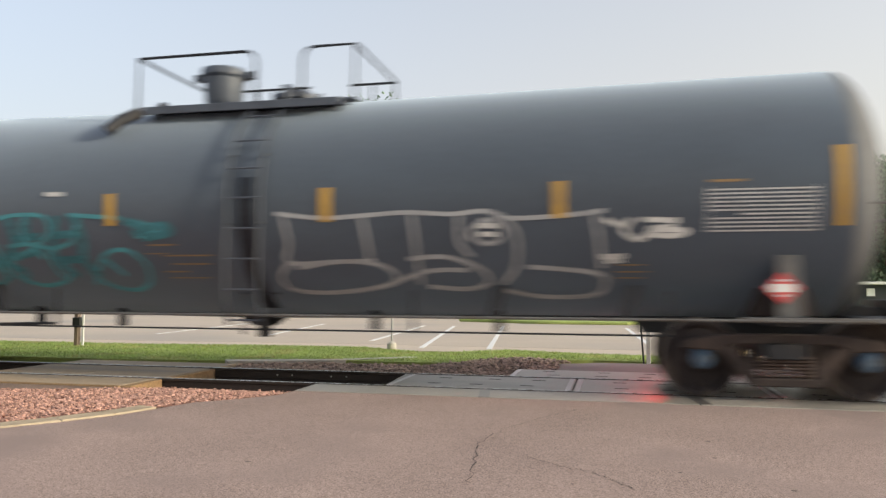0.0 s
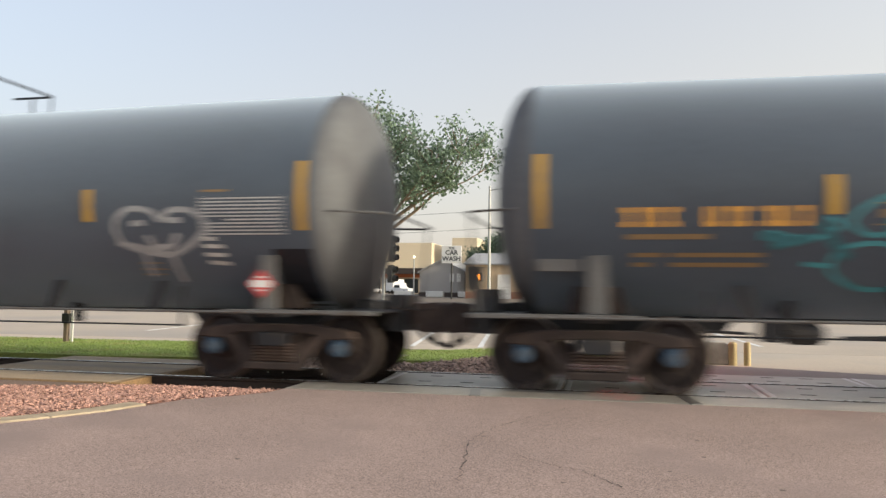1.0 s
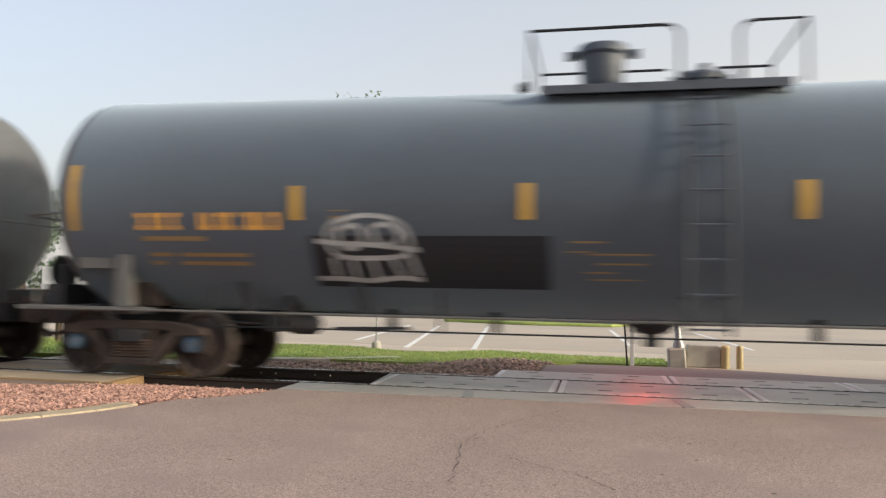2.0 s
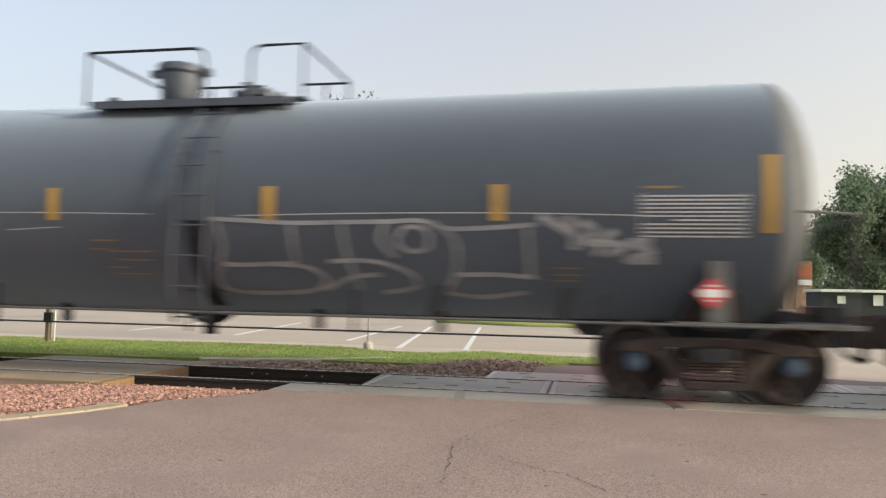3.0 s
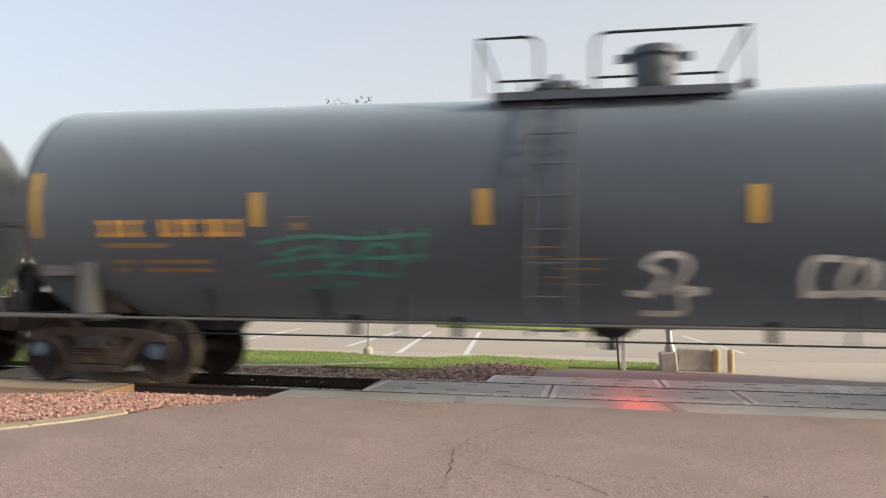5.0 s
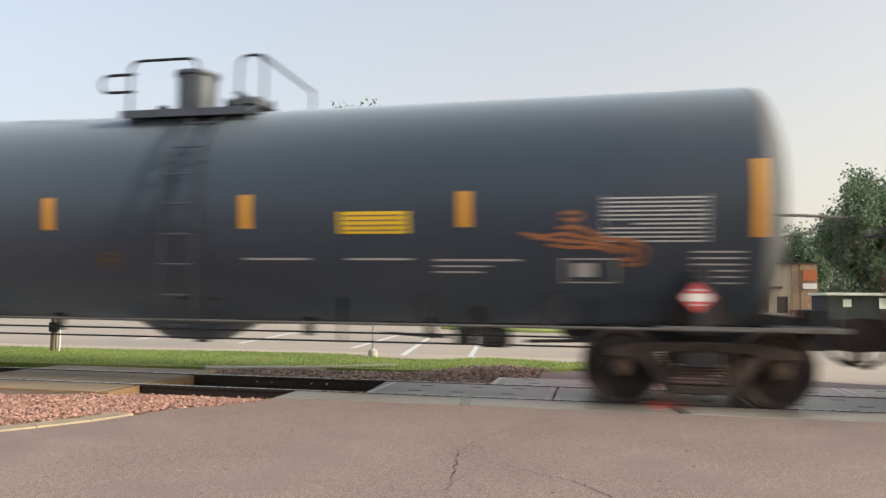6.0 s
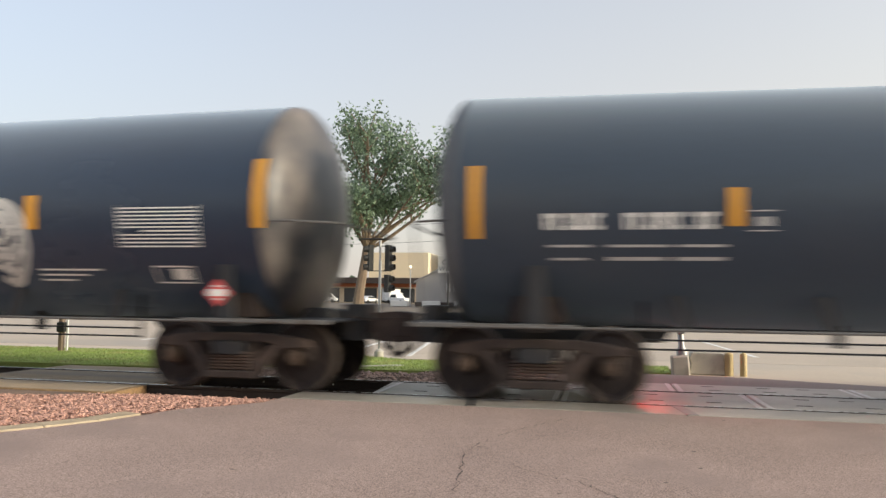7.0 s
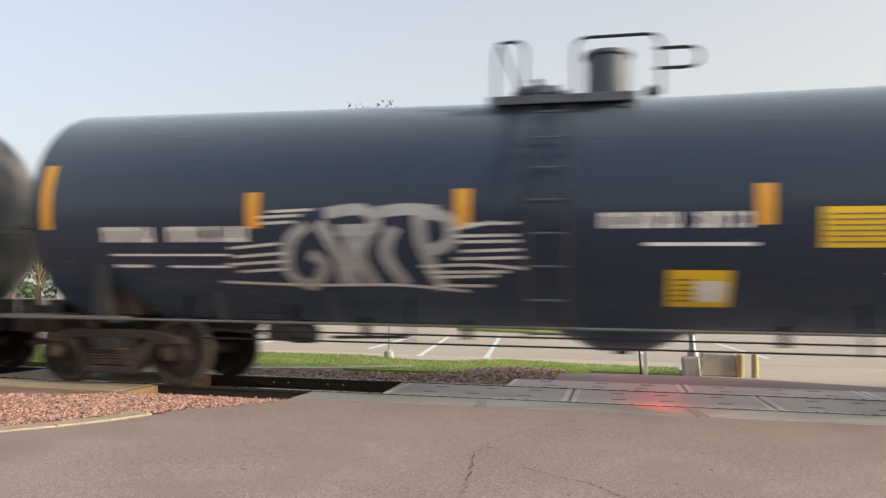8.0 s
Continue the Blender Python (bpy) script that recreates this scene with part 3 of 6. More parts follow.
def on_tank(u, z, lift=0.004):
    """The point of the near side of the tank at that height."""
    r = RADIUS + lift
    d = z - axis_z(u)
    return (u, -math.sqrt(max(0.0, r * r - d * d)), z)


def decal(g, u0, u1, z0, z1, lift=0.004, lean=0.0):
    nu, nz = max(1, int((u1 - u0) / 0.5)), max(1, int((z1 - z0) / 0.1))
    k = len(g.v)
    for j in range(nz + 1):
        for i in range(nu + 1):
            z = z0 + (z1 - z0) * j / nz
            g.v.append(on_tank(u0 + (u1 - u0) * i / nu + lean * (z - z0), z, lift))
    for j in range(nz):
        for i in range(nu):
            a = k + j * (nu + 1) + i
            g.face((a, a + 1, a + nu + 2, a + nu + 1))


def stroke(g, pts, w, lift=0.005):
    """A sprayed line through points (u, z), smoothed, on the near side of the tank."""
    P = [Vector(p) for p in pts]
    line = []
    for i in range(len(P) - 1):
        a, b, c, d = P[max(i - 1, 0)], P[i], P[i + 1], P[min(i + 2, len(P) - 1)]
        for s in range(6):
            t = s / 6
            line.append(0.5 * (2 * b + (c - a) * t + (2 * a - 5 * b + 4 * c - d) * t * t + (3 * b - a - 3 * c + d) * t ** 3))
    line.append(P[-1])
    k = len(g.v)
    for i, p in enumerate(line):
        d = (line[min(i + 1, len(line) - 1)] - line[max(i - 1, 0)])
        d = d.normalized() if d.length > 1e-6 else Vector((1, 0))
        n = Vector((-d.y, d.x)) * w / 2
        g.v += [on_tank(p.x + n.x, p.y + n.y, lift), on_tank(p.x - n.x, p.y - n.y, lift)]
    for i in range(len(line) - 1):
        g.face((k + 2 * i, k + 2 * i + 1, k + 2 * i + 3, k + 2 * i + 2))


def ring(u, z, ru, rz, n=10):
    return [(u + ru * math.cos(2 * math.pi * i / n), z + rz * math.sin(2 * math.pi * i / n)) for i in range(n + 1)]


def tank_mesh(mat, sump, half, head, head_mat):
    back = REAR + (0.16 if sump else 0.0) + HALF - half
    g, n = Geo(), 64
    prof = []
    for i in range(9):
        a = math.pi / 2 * i / 8
        prof.append((-half - back - head * math.cos(a), RADIUS * math.sin(a) if i else 0.001))
    for u in (-half - back + 0.02, -6, -4, -2, -0.86, -0.34, 0, 0.34, 0.86, 2, 4, 6, half - 0.02):
        prof.append((u, RADIUS))
    for i in range(9):
        a = math.pi / 2 * (1 - i / 8)
        prof.append((half + head * math.cos(a), RADIUS * math.sin(a) if i < 8 else 0.001))
    for u, r in prof:
        for j in range(n):
            a = 2 * math.pi * j / n
            z = axis_z(u) + r * math.sin(a)
            if sump and math.sin(a) < -0.84 and abs(u) < 0.8:
                z -= sump * min(1, (-math.sin(a) - 0.84) / 0.1)
            g.v.append((u, r * math.cos(a), z))
    for i in range(len(prof) - 1):
        g.slot = 1 if i < 8 or i >= len(prof) - 9 else 0
        for j in range(n):
            a, b = i * n + j, i * n + (j + 1) % n
            g.face((a, a + n, b + n, b))
    return g.mesh("tank", [mat, head_mat], smooth=True)


def wheelset_mesh():
    g = Geo()
    g.slot = 0
    g.lathe([(0.085, -0.86), (0.085, -0.72), (0.10, -0.70), (0.09, 0.0), (0.10, 0.70), (0.085, 0.72), (0.085, 0.86)], 16, "y")
    for s in (-1, 1):
        prof = [(0.11, -0.09), (0.15, -0.085), (0.19, -0.03), (0.36, 0.005), (0.40, -0.055), (0.452, -0.06), (0.457, -0.05), (0.461, 0.04), (0.485, 0.055), (0.485, 0.08), (0.40, 0.085), (0.36, 0.04), (0.19, 0.02), (0.12, 0.08)]
        slots = [0, 0, 0, 0, 0, 1, 1, 1, 1, 0, 0, 0, 0]
        pr = [(r, h * -s) for r, h in prof]
        g.lathe(pr, 40, "y", (0, s * 0.7525, 0), slots)
    return g.mesh("wheelset", [M["wheel_rust"], M["tread"]], smooth=True)


def side_frame_mesh():
    """A cast side frame: arched top chord, sloping arms, window for the springs, pedestal jaws."""
    g = Geo()
    h = WHEELBASE / 2
    w = 0.07
    # top chord and arms as separate bars, so that the windows stay open
    g.prism([(-h - 0.22, 0.13), (-h + 0.12, 0.11), (-0.50, 0.19), (0.50, 0.19), (h - 0.12, 0.11), (h + 0.22, 0.13), (h + 0.20, 0.22), (h - 0.10, 0.28), (0.5, 0.31), (-0.5, 0.31), (-h + 0.10, 0.28), (-h - 0.20, 0.22)], -w, w)
    for s in (-1, 1):
        arm = [(s * (h - 0.12), 0.16), (s * (h - 0.30), -0.02), (s * 0.42, -0.27), (s * 0.26, -0.27), (s * 0.30, -0.12), (s * (h - 0.36), 0.16)]
        g.prism(arm if s < 0 else arm[::-1], -w * 0.9, w * 0.9)
        post = [(s * 0.30, 0.21), (s * 0.36, 0.21), (s * 0.36, -0.2), (s * 0.30, -0.2)]
        g.prism(post if s > 0 else post[::-1], -w * 1.1, w * 1.1)
        jaw = [(s * (h + 0.22), 0.14), (s * (h + 0.14), -0.04), (s * (h + 0.19), -0.04), (s * (h + 0.27), 0.16)]
        g.prism(jaw[::-1] if s > 0 else jaw, -w * 0.8, w * 0.8)
    g.prism([(-0.40, -0.29), (0.40, -0.29), (0.34, -0.19), (-0.34, -0.19)], -w * 1.5, w * 1.5)
    return g.mesh("side_frame", [M["truck_rust"]], bevel=0.014)


def spring_mesh():
    g = Geo()
    pts = [(0.080 * math.cos(a), 0.07 * math.sin(a), -0.19 + 0.24 * a / (2 * math.pi * 6)) for a in (2 * math.pi * 6 * i / 60 for i in range(61))]
    g.tube(pts, 0.015, 5)
    return g.mesh("spring", [M["spring_rust"]])


def bolster_mesh():
    g = Geo()
    g.prism([(-0.20, 0.02), (0.20, 0.02), (0.24, 0.16), (0.20, 0.20), (-0.20, 0.20), (-0.24, 0.16)], -1.16, 1.16)
    g.lathe([(0.19, 0.18), (0.19, 0.30), (0.17, 0.31), (0, 0.31)], 20)
    for s in (-1, 1):
        g.box(s * 0.36 - 0.03, s * 0.36 + 0.03, -0.85, 0.85, -0.12, 0.02)
    # darker than truck_rust: shade of the spring opening put into the colour
    return g.mesh("truck_bolster", [M["frame_black"]], bevel=0.012)


def cap_mesh(mat):
    g = Geo()
    g.lathe([(0.0, -0.085), (0.05, -0.085), (0.06, -0.07), (0.095, -0.06), (0.10, 0.0), (0.115, 0.01), (0.115, 0.09)], 16, "y")
    for i in range(3):
        a = 2 * math.pi * i / 3 + 0.5
        g.lathe([(0.0, -0.085), (0.02, -0.085), (0.02, -0.05)], 6, "y", (0.068 * math.cos(a), 0, 0.068 * math.sin(a)))
    g.box(-0.10, 0.10, -0.03, 0.09, 0.09, 0.14)
    return g.mesh("bearing_cap", [mat], smooth=True)


def build_truck(car, u, cap):
    t = part("truck", None, car, "rust-brown three-piece freight truck", pose(u, 0, WHEEL_R))
    part("truck_bolster", shared("bolster", bolster_mesh), t)
    for s in (-1, 1):
        part("side_frame", shared("side_frame", side_frame_mesh), t, at=pose(0, s * 1.03, 0))
        for k in (-0.19, 0.0, 0.19):
            part("spring", shared("spring", spring_mesh), t, at=pose(k, s * 1.06, 0))
        for a in (-1, 1):
            part("bearing_cap", shared("cap" + cap, lambda: cap_mesh(M[cap])), t, "", pose(a * WHEELBASE / 2, s * 1.03, 0, 0, 0, 0 if s < 0 else 180))
    sets = [part("wheelset", shared("wheelset", wheelset_mesh), t, "", pose(a * WHEELBASE / 2, 0, 0)) for a in (-1, 1)]
    return t, sets


def build_end(car, s, dark=""):
    """Stub sill, coupler, end platform and end rail at one end (s = -1 rear, 1 front)."""
    def make():
        g = Geo()
        g.prism([(5.2, 0.95), (5.4, 0.72), (8.55, 0.72), (8.55, 1.02), (7.9, 1.10), (5.6, 1.10)], -0.24, 0.24)
        g.box(7.75, 8.5, -1.3, 1.3, 0.93, 0.965)
        g.box(8.30, 8.56, -0.42, 0.42, 0.66, 1.16)
        g.box(6.78, 7.14, -1.35, 1.35, 0.86, 0.97)
        return g.mesh("stub_sill", [M["frame_black"]], bevel=0.012)

    def coup():
        g = Geo()
        g.box(8.5, 8.78, -0.09, 0.09, 0.76, 0.94)
        g.prism([(8.66, 0.66), (9.0, 0.64), (9.06, 0.70), (9.06, 1.0), (8.98, 1.07), (8.66, 1.04)], -0.19, 0.15)
        g.prism([(8.92, 0.72), (9.12, 0.72), (9.12, 0.99), (8.92, 0.99)], -0.20, -0.06)
        g.tube([(8.6, 0.1, 0.72), (8.75, 0.16, 0.55), (8.95, 0.2, 0.45), (9.05, 0.2, 0.5)], 0.03, 8)
        g.tube([(8.5, -0.7, 1.0), (8.7, -0.5, 0.95), (8.95, -0.12, 0.98)], 0.014, 6)
        g.tube([(8.9, -0.02, 0.5), (8.9, -0.02, 0.75)], 0.05, 8)
        return g.mesh("coupler", [M["truck_rust"]], bevel=0.01)

    def rail():
        g = Geo()
        g.tube([(7.55, -1.42, 2.22), (7.9, -1.42, 2.22), (8.46, -1.30, 2.20), (8.56, -1.1, 2.2), (8.58, 0, 2.2), (8.56, 1.1, 2.2), (8.46, 1.3, 2.2), (7.9, 1.42, 2.22)], 0.017, 6)
        for y in (-1.18, 1.18):
            g.tube([(8.40, y, 0.97), (8.50, y, 2.2)], 0.015, 6)
        return g.mesh("end_rail", [M["grey_steel"]])

    def saddle():
        g = Geo()
        g.prism([(6.6, 0.97), (7.32, 0.97), (7.22, 1.3), (7.1, 1.62), (6.82, 1.62), (6.7, 1.3)], -1.02, 1.02)
        return g.mesh("saddle", [M["truck_rust"]], bevel=0.01)

    def leg():
        g = Geo()
        g.prism([(6.84, 0.96), (7.10, 0.96), (7.08, 1.66), (6.86, 1.66)], -1.34, -1.31)
        g.prism([(6.955, 0.96), (6.985, 0.96), (6.985, 1.62), (6.955, 1.62)], -1.31, -1.0)
        return g.mesh("bolster_leg", [M["frame_black" if dark else "grey_steel"]], bevel=0.006)

    def step():
        return Geo().box(6.45, 8.46, -0.05, 0.05, 0.905, 0.962).mesh("side_sill", [M["grey_steel"]], bevel=0.008)

    turn = pose(0, 0, 0, 0, 0, 0 if s > 0 else 180)
    for y in (-1.42, 1.42):
        part("side_sill", shared("step", step), car, "worn grey side sill over the truck", pose(0 if s > 0 else -14.91, y, 0))
    part("stub_sill", shared("sill", make), car, at=turn)
    part("coupler", shared("coupler", coup), car, "rusty knuckle coupler with air hose", turn)
    part("end_rail", shared("endrail", rail), car, at=turn)
    part("saddle", shared("saddle", saddle), car, at=turn)
    leg_me = shared("leg" + dark, leg)
    part("bolster_leg", leg_me, car, at=pose((s - 1) * TRUCK_U, 0, 0))
    part("bolster_leg", leg_me, car, at=pose((s + 1) * TRUCK_U, 0, 0, 0, 0, 180))


def build_car(c, paint, spec):
    car = thing("tank_car", spec["label"], "tank car", "freight train", at=pose(c, MID_Y, 0))
    part("tank", shared("tank%s%s" % (paint, spec.get("sump", 0)), lambda: tank_mesh(M[paint], spec.get("sump", 0), HALF - (0.12 if paint == "tank_black" else 0.0), 0.46 if spec.get("sump") else 0.57, M["head_dark" if paint == "tank_black" else "head_dusty_lit"])), car)
    for s in (-1, 1):
        build_end(car, s, "" if spec.get("box", True) else "dark")
    sets = []
    for s in (-1, 1):
        sets += build_truck(car, s * TRUCK_U, spec.get("cap", "blue_cap"))[1]

    def sill_rods():
        g = Geo()
        g.tube([(-7.9, -1.46, 0.925), (7.9, -1.46, 0.925)], 0.018, 8)
        for u in (-7.6, -4.6, -2.4, 0.15, 0.95, 3.0, 4.9, 7.6):
            g.box(u - 0.012, u + 0.012, -1.47, -1.2, 0.90, 0.94)
        return g.mesh("side_handrail", [M["grey_steel"]])
    part("side_handrail", shared("rods", sill_rods), car)
    part("side_handrail", shared("rods", sill_rods), car, at=pose(0, 0, 0, 0, 0, 180))

    def pipes():
        g = Geo()
        g.tube([(-6.0, -0.55, 0.93), (-2, -0.55, 0.91), (2, -0.55, 0.91), (6.0, -0.55, 0.93)], 0.013, 8)
        g.tube([(-5.6, -0.2, 0.90), (5.6, -0.2, 0.90)], 0.011, 8)
        for u in (-3.4, -2.0, 1.9, 3.6):
            g.box(u - 0.05, u + 0.05, -0.60, -0.50, 0.72, 1.15)
        return g.mesh("brake_pipe", [M["rod"]])
    part("brake_pipe", shared("pipes", pipes), car)
    for z in ((0.80, 0.69) if spec.get("sump") else (0.73,)):
        part("lower_rod", shared("lrod%s" % z, lambda: Geo().tube([(-5.7, -1.2, z), (5.7, -1.2, z)], 0.0125, 6).mesh("lower_rod", [M["rod"]])), car)
        for u in (-5.7, -2.6, 2.6, 5.7):
            part("rod_hanger", shared("hanger%s" % z, lambda: Geo().box(-0.02, 0.02, -1.21, -1.19, z - 0.02, 1.25).mesh("rod_hanger", [M["frame_black"]])), car, at=pose(u, 0, 0))

    def brake():
        g = Geo()
        g.lathe([(0, -0.24), (0.11, -0.23), (0.13, -0.18), (0.13, 0.14), (0.08, 0.2), (0, 0.2)], 16, "x", (0.2, -0.75, 0.76))
        g.box(-0.30, -0.08, -0.9, -0.65, 0.66, 0.9)
        g.tube([(0.58, -0.75, 0.72), (1.6, -0.6, 0.74)], 0.025, 6)
        g.tube([(-0.4, -0.8, 0.75), (-1.3, -0.6, 0.78)], 0.022, 6)
        g.box(-0.05, 0.05, -0.9, -0.6, 0.8, 1.15)
        return g.mesh("brake_cylinder", [M["frame_black"]], bevel=0.01)
    part("brake_cylinder", shared("brake", brake), car, at=pose(spec.get("brake", -4.75), 0, 0))

    def outlet():
        g = Geo()
        g.lathe([(0.36, 0.98), (0.34, 0.84), (0.2, 0.74), (0.1, 0.72), (0.1, 0.56), (0, 0.56)], 20)
        g.tube([(-0.25, -0.2, 0.6), (-0.25, -0.2, 0.9)], 0.02, 6)
        return g.mesh("bottom_outlet", [M["frame_black"]], smooth=True)
    part("bottom_outlet", shared("outlet", outlet), car)

    for u in (-5.2, -3.6, 3.6, 5.2):
        k = math.copysign(0.11, u)
        part("handrail_bracket", shared("brace%s" % (u > 0), lambda: Geo().prism([(-0.07, 0.93), (0.07, 0.93), (0.07 + k, 1.32), (-0.07 + k, 1.32)], -1.13, -1.10).mesh("handrail_bracket", [M["frame_black"]])), car, at=pose(u, 0, 0))

    # hand brake at the rear, box and board
    def hand_brake():
        g = Geo()
        g.box(-8.60, -8.47, -0.52, -0.24, 0.97, 1.55)
        g.lathe([(0.21, -8.70), (0.24, -8.69), (0.24, -8.66), (0.21, -8.65)], 20, "x", (0, -0.38, 1.45))
        for i in range(5):
            a = 2 * math.pi * i / 5
            g.tube([(-8.67, -0.38, 1.45), (-8.67, -0.38 + 0.22 * math.cos(a), 1.45 + 0.22 * math.sin(a))], 0.012, 5)
        g.box(-8.5, -8.2, -0.9, -0.2, 0.965, 1.25)
        return g.mesh("hand_brake", [M["frame_black"]], bevel=0.008)
    if spec.get("box", True):
        part("hand_brake", shared("handbrake", hand_brake), car, "dark hand brake with spoked wheel")
        part("defect_board", shared("board", lambda: Geo().box(-7.66, -7.12, -1.30, -1.27, 1.47, 1.67).mesh("defect_board", [M["grey_steel"]], bevel=0.006)), car)

    # placard on its holder
    def plac():
        g = Geo()
        r = 0.185
        g.prism([(-r, 0), (0, -r), (r, 0), (0, r)], -0.01, 0.0)
        g.slot = 1
        g.prism([(-0.13, -0.045), (0.13, -0.045), (0.13, 0.045), (-0.13, 0.045)], -0.013, -0.0105)
        for z, w in ((0.085, 0.055), (-0.085, 0.04)):
            g.prism([(-w, z - 0.012), (w, z - 0.012), (w, z + 0.012), (-w, z + 0.012)], -0.013, -0.0105)
        return g.mesh("placard", [M["placard_red"], M["sign_white"]])
    part("placard", shared("placard", plac), car, "red and white diamond hazard placard", pose(6.90, -1.36, 1.29))

    # ladder
    lu = spec.get("ladder", 0.52)

    def ladder():
        g = Geo()
        pts = [(0, -1.50, 0.80)] + [(0, -1.62, 1.1), (0, -1.66, 1.6)] + [(0, -(RADIUS + 0.10) * math.cos(a), axis_z(0) + (RADIUS + 0.10) * math.sin(a)) for a in (radians(d) for d in (-10, 5, 20, 35, 48, 60))]
        for du in (-0.23, 0.23):
            g.tube([(du, y, z) for _, y, z in pts], 0.024, 6)
        return g.mesh("ladder_rails", [M["ladder_grey" if paint == "tank_grey" else "rod"]]), pts
    if spec.get("strip"):
        mark(car, "ladder_strip", "patch_black", [(lu - 0.12, lu + 0.11, 1.0, spec["strip"])], lift=0.003)
    me, pts = shared("ladder" + paint, ladder)
    la = part("ladder", me, car, "black side ladder with round rungs", pose(lu, 0, 0))
    rung = shared("rung", lambda: Geo().tube([(-0.23, 0, 0), (0.23, 0, 0)], 0.013, 6).mesh("rung", [M["fitting_lit"]]))
    for i in range(8):
        z = 0.86 + 0.39 * i
        for (_, ya, za), (_, yb, zb) in zip(pts, pts[1:]):
            if za <= z <= zb:
                part("rung", rung, la, at=pose(0, ya + (yb - ya) * (z - za) / (zb - za), z))
    for z in (1.2, 2.1, 3.0):
        for du in (-0.23, 0.23):
            y = on_tank(0, z)[1]
            part("ladder_stay", shared("stay%s" % z, lambda: Geo().tube([(0, y + 0.01, z), (0, y - 0.11, z + 0.01)], 0.018, 5).mesh("ladder_stay", [M["rod"]])), la, at=pose(du, 0, 0))

    # top fittings
    build_top(car, spec)
    return car, sets


RAIL_OUT = 0.95                     # the rails of the top platform stand that far from the middle


def build_top(car, spec):
    f = spec.get("flip", 1)
    style = spec.get("top", "wide")
    p0, p1 = spec.get("deck", (-1.48, 1.48))
    dx = spec.get("shift", 0.0)
    turn = pose(dx, 0, 0)

    def X(a, b):
        return (min(f * a, f * b), max(f * a, f * b))

    def deck():
        g = Geo()
        x0, x1 = X(p0, p1)
        for y0, y1 in ((-1.04, -0.44), (0.44, 1.04)):
            g.box(x0, x1, y0, y1, 3.78, 3.82)
        for y0, y1 in ((-1.06, -1.04), (1.04, 1.06)):
            g.box(x0, x1, y0, y1, 3.715, 3.825)
        for u in (x0, x1 - 0.3):
            g.box(u, u + 0.3, -0.44, 0.44, 3.95, 3.98)
        for u in (x0 + 0.05, (x0 + x1) / 2, x1 - 0.1):
            for y in (-0.9, 0.9):
                g.box(u, u + 0.05, y - 0.03, y + 0.03, 3.5, 3.78)
        return g.mesh("top_platform", [M["fitting_lit"]], bevel=0.005)
    part("top_platform", shared("deck%s%s%s" % (p0, p1, f), deck), car, at=turn)

    def near_rail(a, b, ra, rb, h):
        g = Geo()
        x0, x1 = a, b
        pts = [(f * x0, -RAIL_OUT, 3.80)]
        pts += [(f * (x0 + ra * (1 - math.cos(t))), -RAIL_OUT, h - ra * (1 - math.sin(t))) for t in (radians(d) for d in (0, 30, 60, 90))] if ra else [(f * x0, -RAIL_OUT, h)]
        pts += [(f * (x1 - rb * (1 - math.cos(t))), -RAIL_OUT, h - rb * (1 - math.sin(t))) for t in (radians(d) for d in (90, 60, 30, 0))] if rb else [(f * x1, -RAIL_OUT, h)]
        pts += [(f * x1, -RAIL_OUT, 3.80)]
        g.tube(pts, 0.022, 6)
        return g.mesh("safety_rail", [M["rod"]])

    def end_loop(u, h):
        g = Geo()
        g.tube([(f * u, -RAIL_OUT, h), (f * u, RAIL_OUT, h), (f * u, RAIL_OUT, 3.80)], 0.022, 6)
        return g.mesh("end_rail_loop", [M["rod"]])

    def side_loop():
        """A lying loop of bar that guards the end of the platform."""
        g = Geo()
        z0, z1, r = 4.12, 4.37, 0.125
        pts = [(f * -0.66, -RAIL_OUT, z1), (f * -1.06, -RAIL_OUT, z1)]
        pts += [(f * (-1.06 - r * math.sin(t)), -RAIL_OUT, z1 - r + r * math.cos(t)) for t in (radians(d) for d in (30, 60, 90, 120, 150))]
        pts += [(f * -1.06, -RAIL_OUT, z0), (f * -0.66, -RAIL_OUT, z0)]
        g.tube(pts, 0.022, 6)
        return g.mesh("side_loop", [M["rod"]])

    def far_rail(a, b, h):
        g = Geo()
        g.tube([(f * a, RAIL_OUT, h), (f * b, RAIL_OUT, h)], 0.02, 6)
        g.tube([(f * (a + b) / 2, RAIL_OUT, 3.80), (f * (a + b) / 2, RAIL_OUT, h)], 0.02, 6)
        return g.mesh("far_rail", [M["rod"]])
    key = "%s%s" % (style, f)
    if style == "wide":
        part("safety_rail", shared("r1" + key, lambda: near_rail(-1.63, 0.20, 0, 0.16, 4.56)), car, at=turn)
        part("safety_rail", shared("r2" + key, lambda: near_rail(0.89, 1.65, 0.16, 0, 4.56)), car, at=turn)
        part("end_rail_loop", shared("e1" + key, lambda: end_loop(-1.63, 4.56)), car, at=turn)
        part("end_rail_loop", shared("e2" + key, lambda: end_loop(1.65, 4.56)), car, at=turn)
        part("far_rail", shared("f" + key, lambda: far_rail(-1.63, 0.20, 4.55)), car, at=turn)
        part("far_rail", shared("g" + key, lambda: far_rail(0.89, 1.65, 4.55)), car, at=turn)
    else:
        part("safety_rail", shared("r1" + key, lambda: near_rail(-0.72, 0.32, 0.14, 0.14, 4.56)), car, at=turn)
        part("safety_rail", shared("r2" + key, lambda: near_rail(0.95, 1.32, 0.14, 0.14, 4.56)), car, at=turn)
        part("side_loop", shared("e1" + key, side_loop), car, at=turn)
        part("end_rail_loop", shared("e2" + key, lambda: end_loop(1.28, 4.55)), car, at=turn)
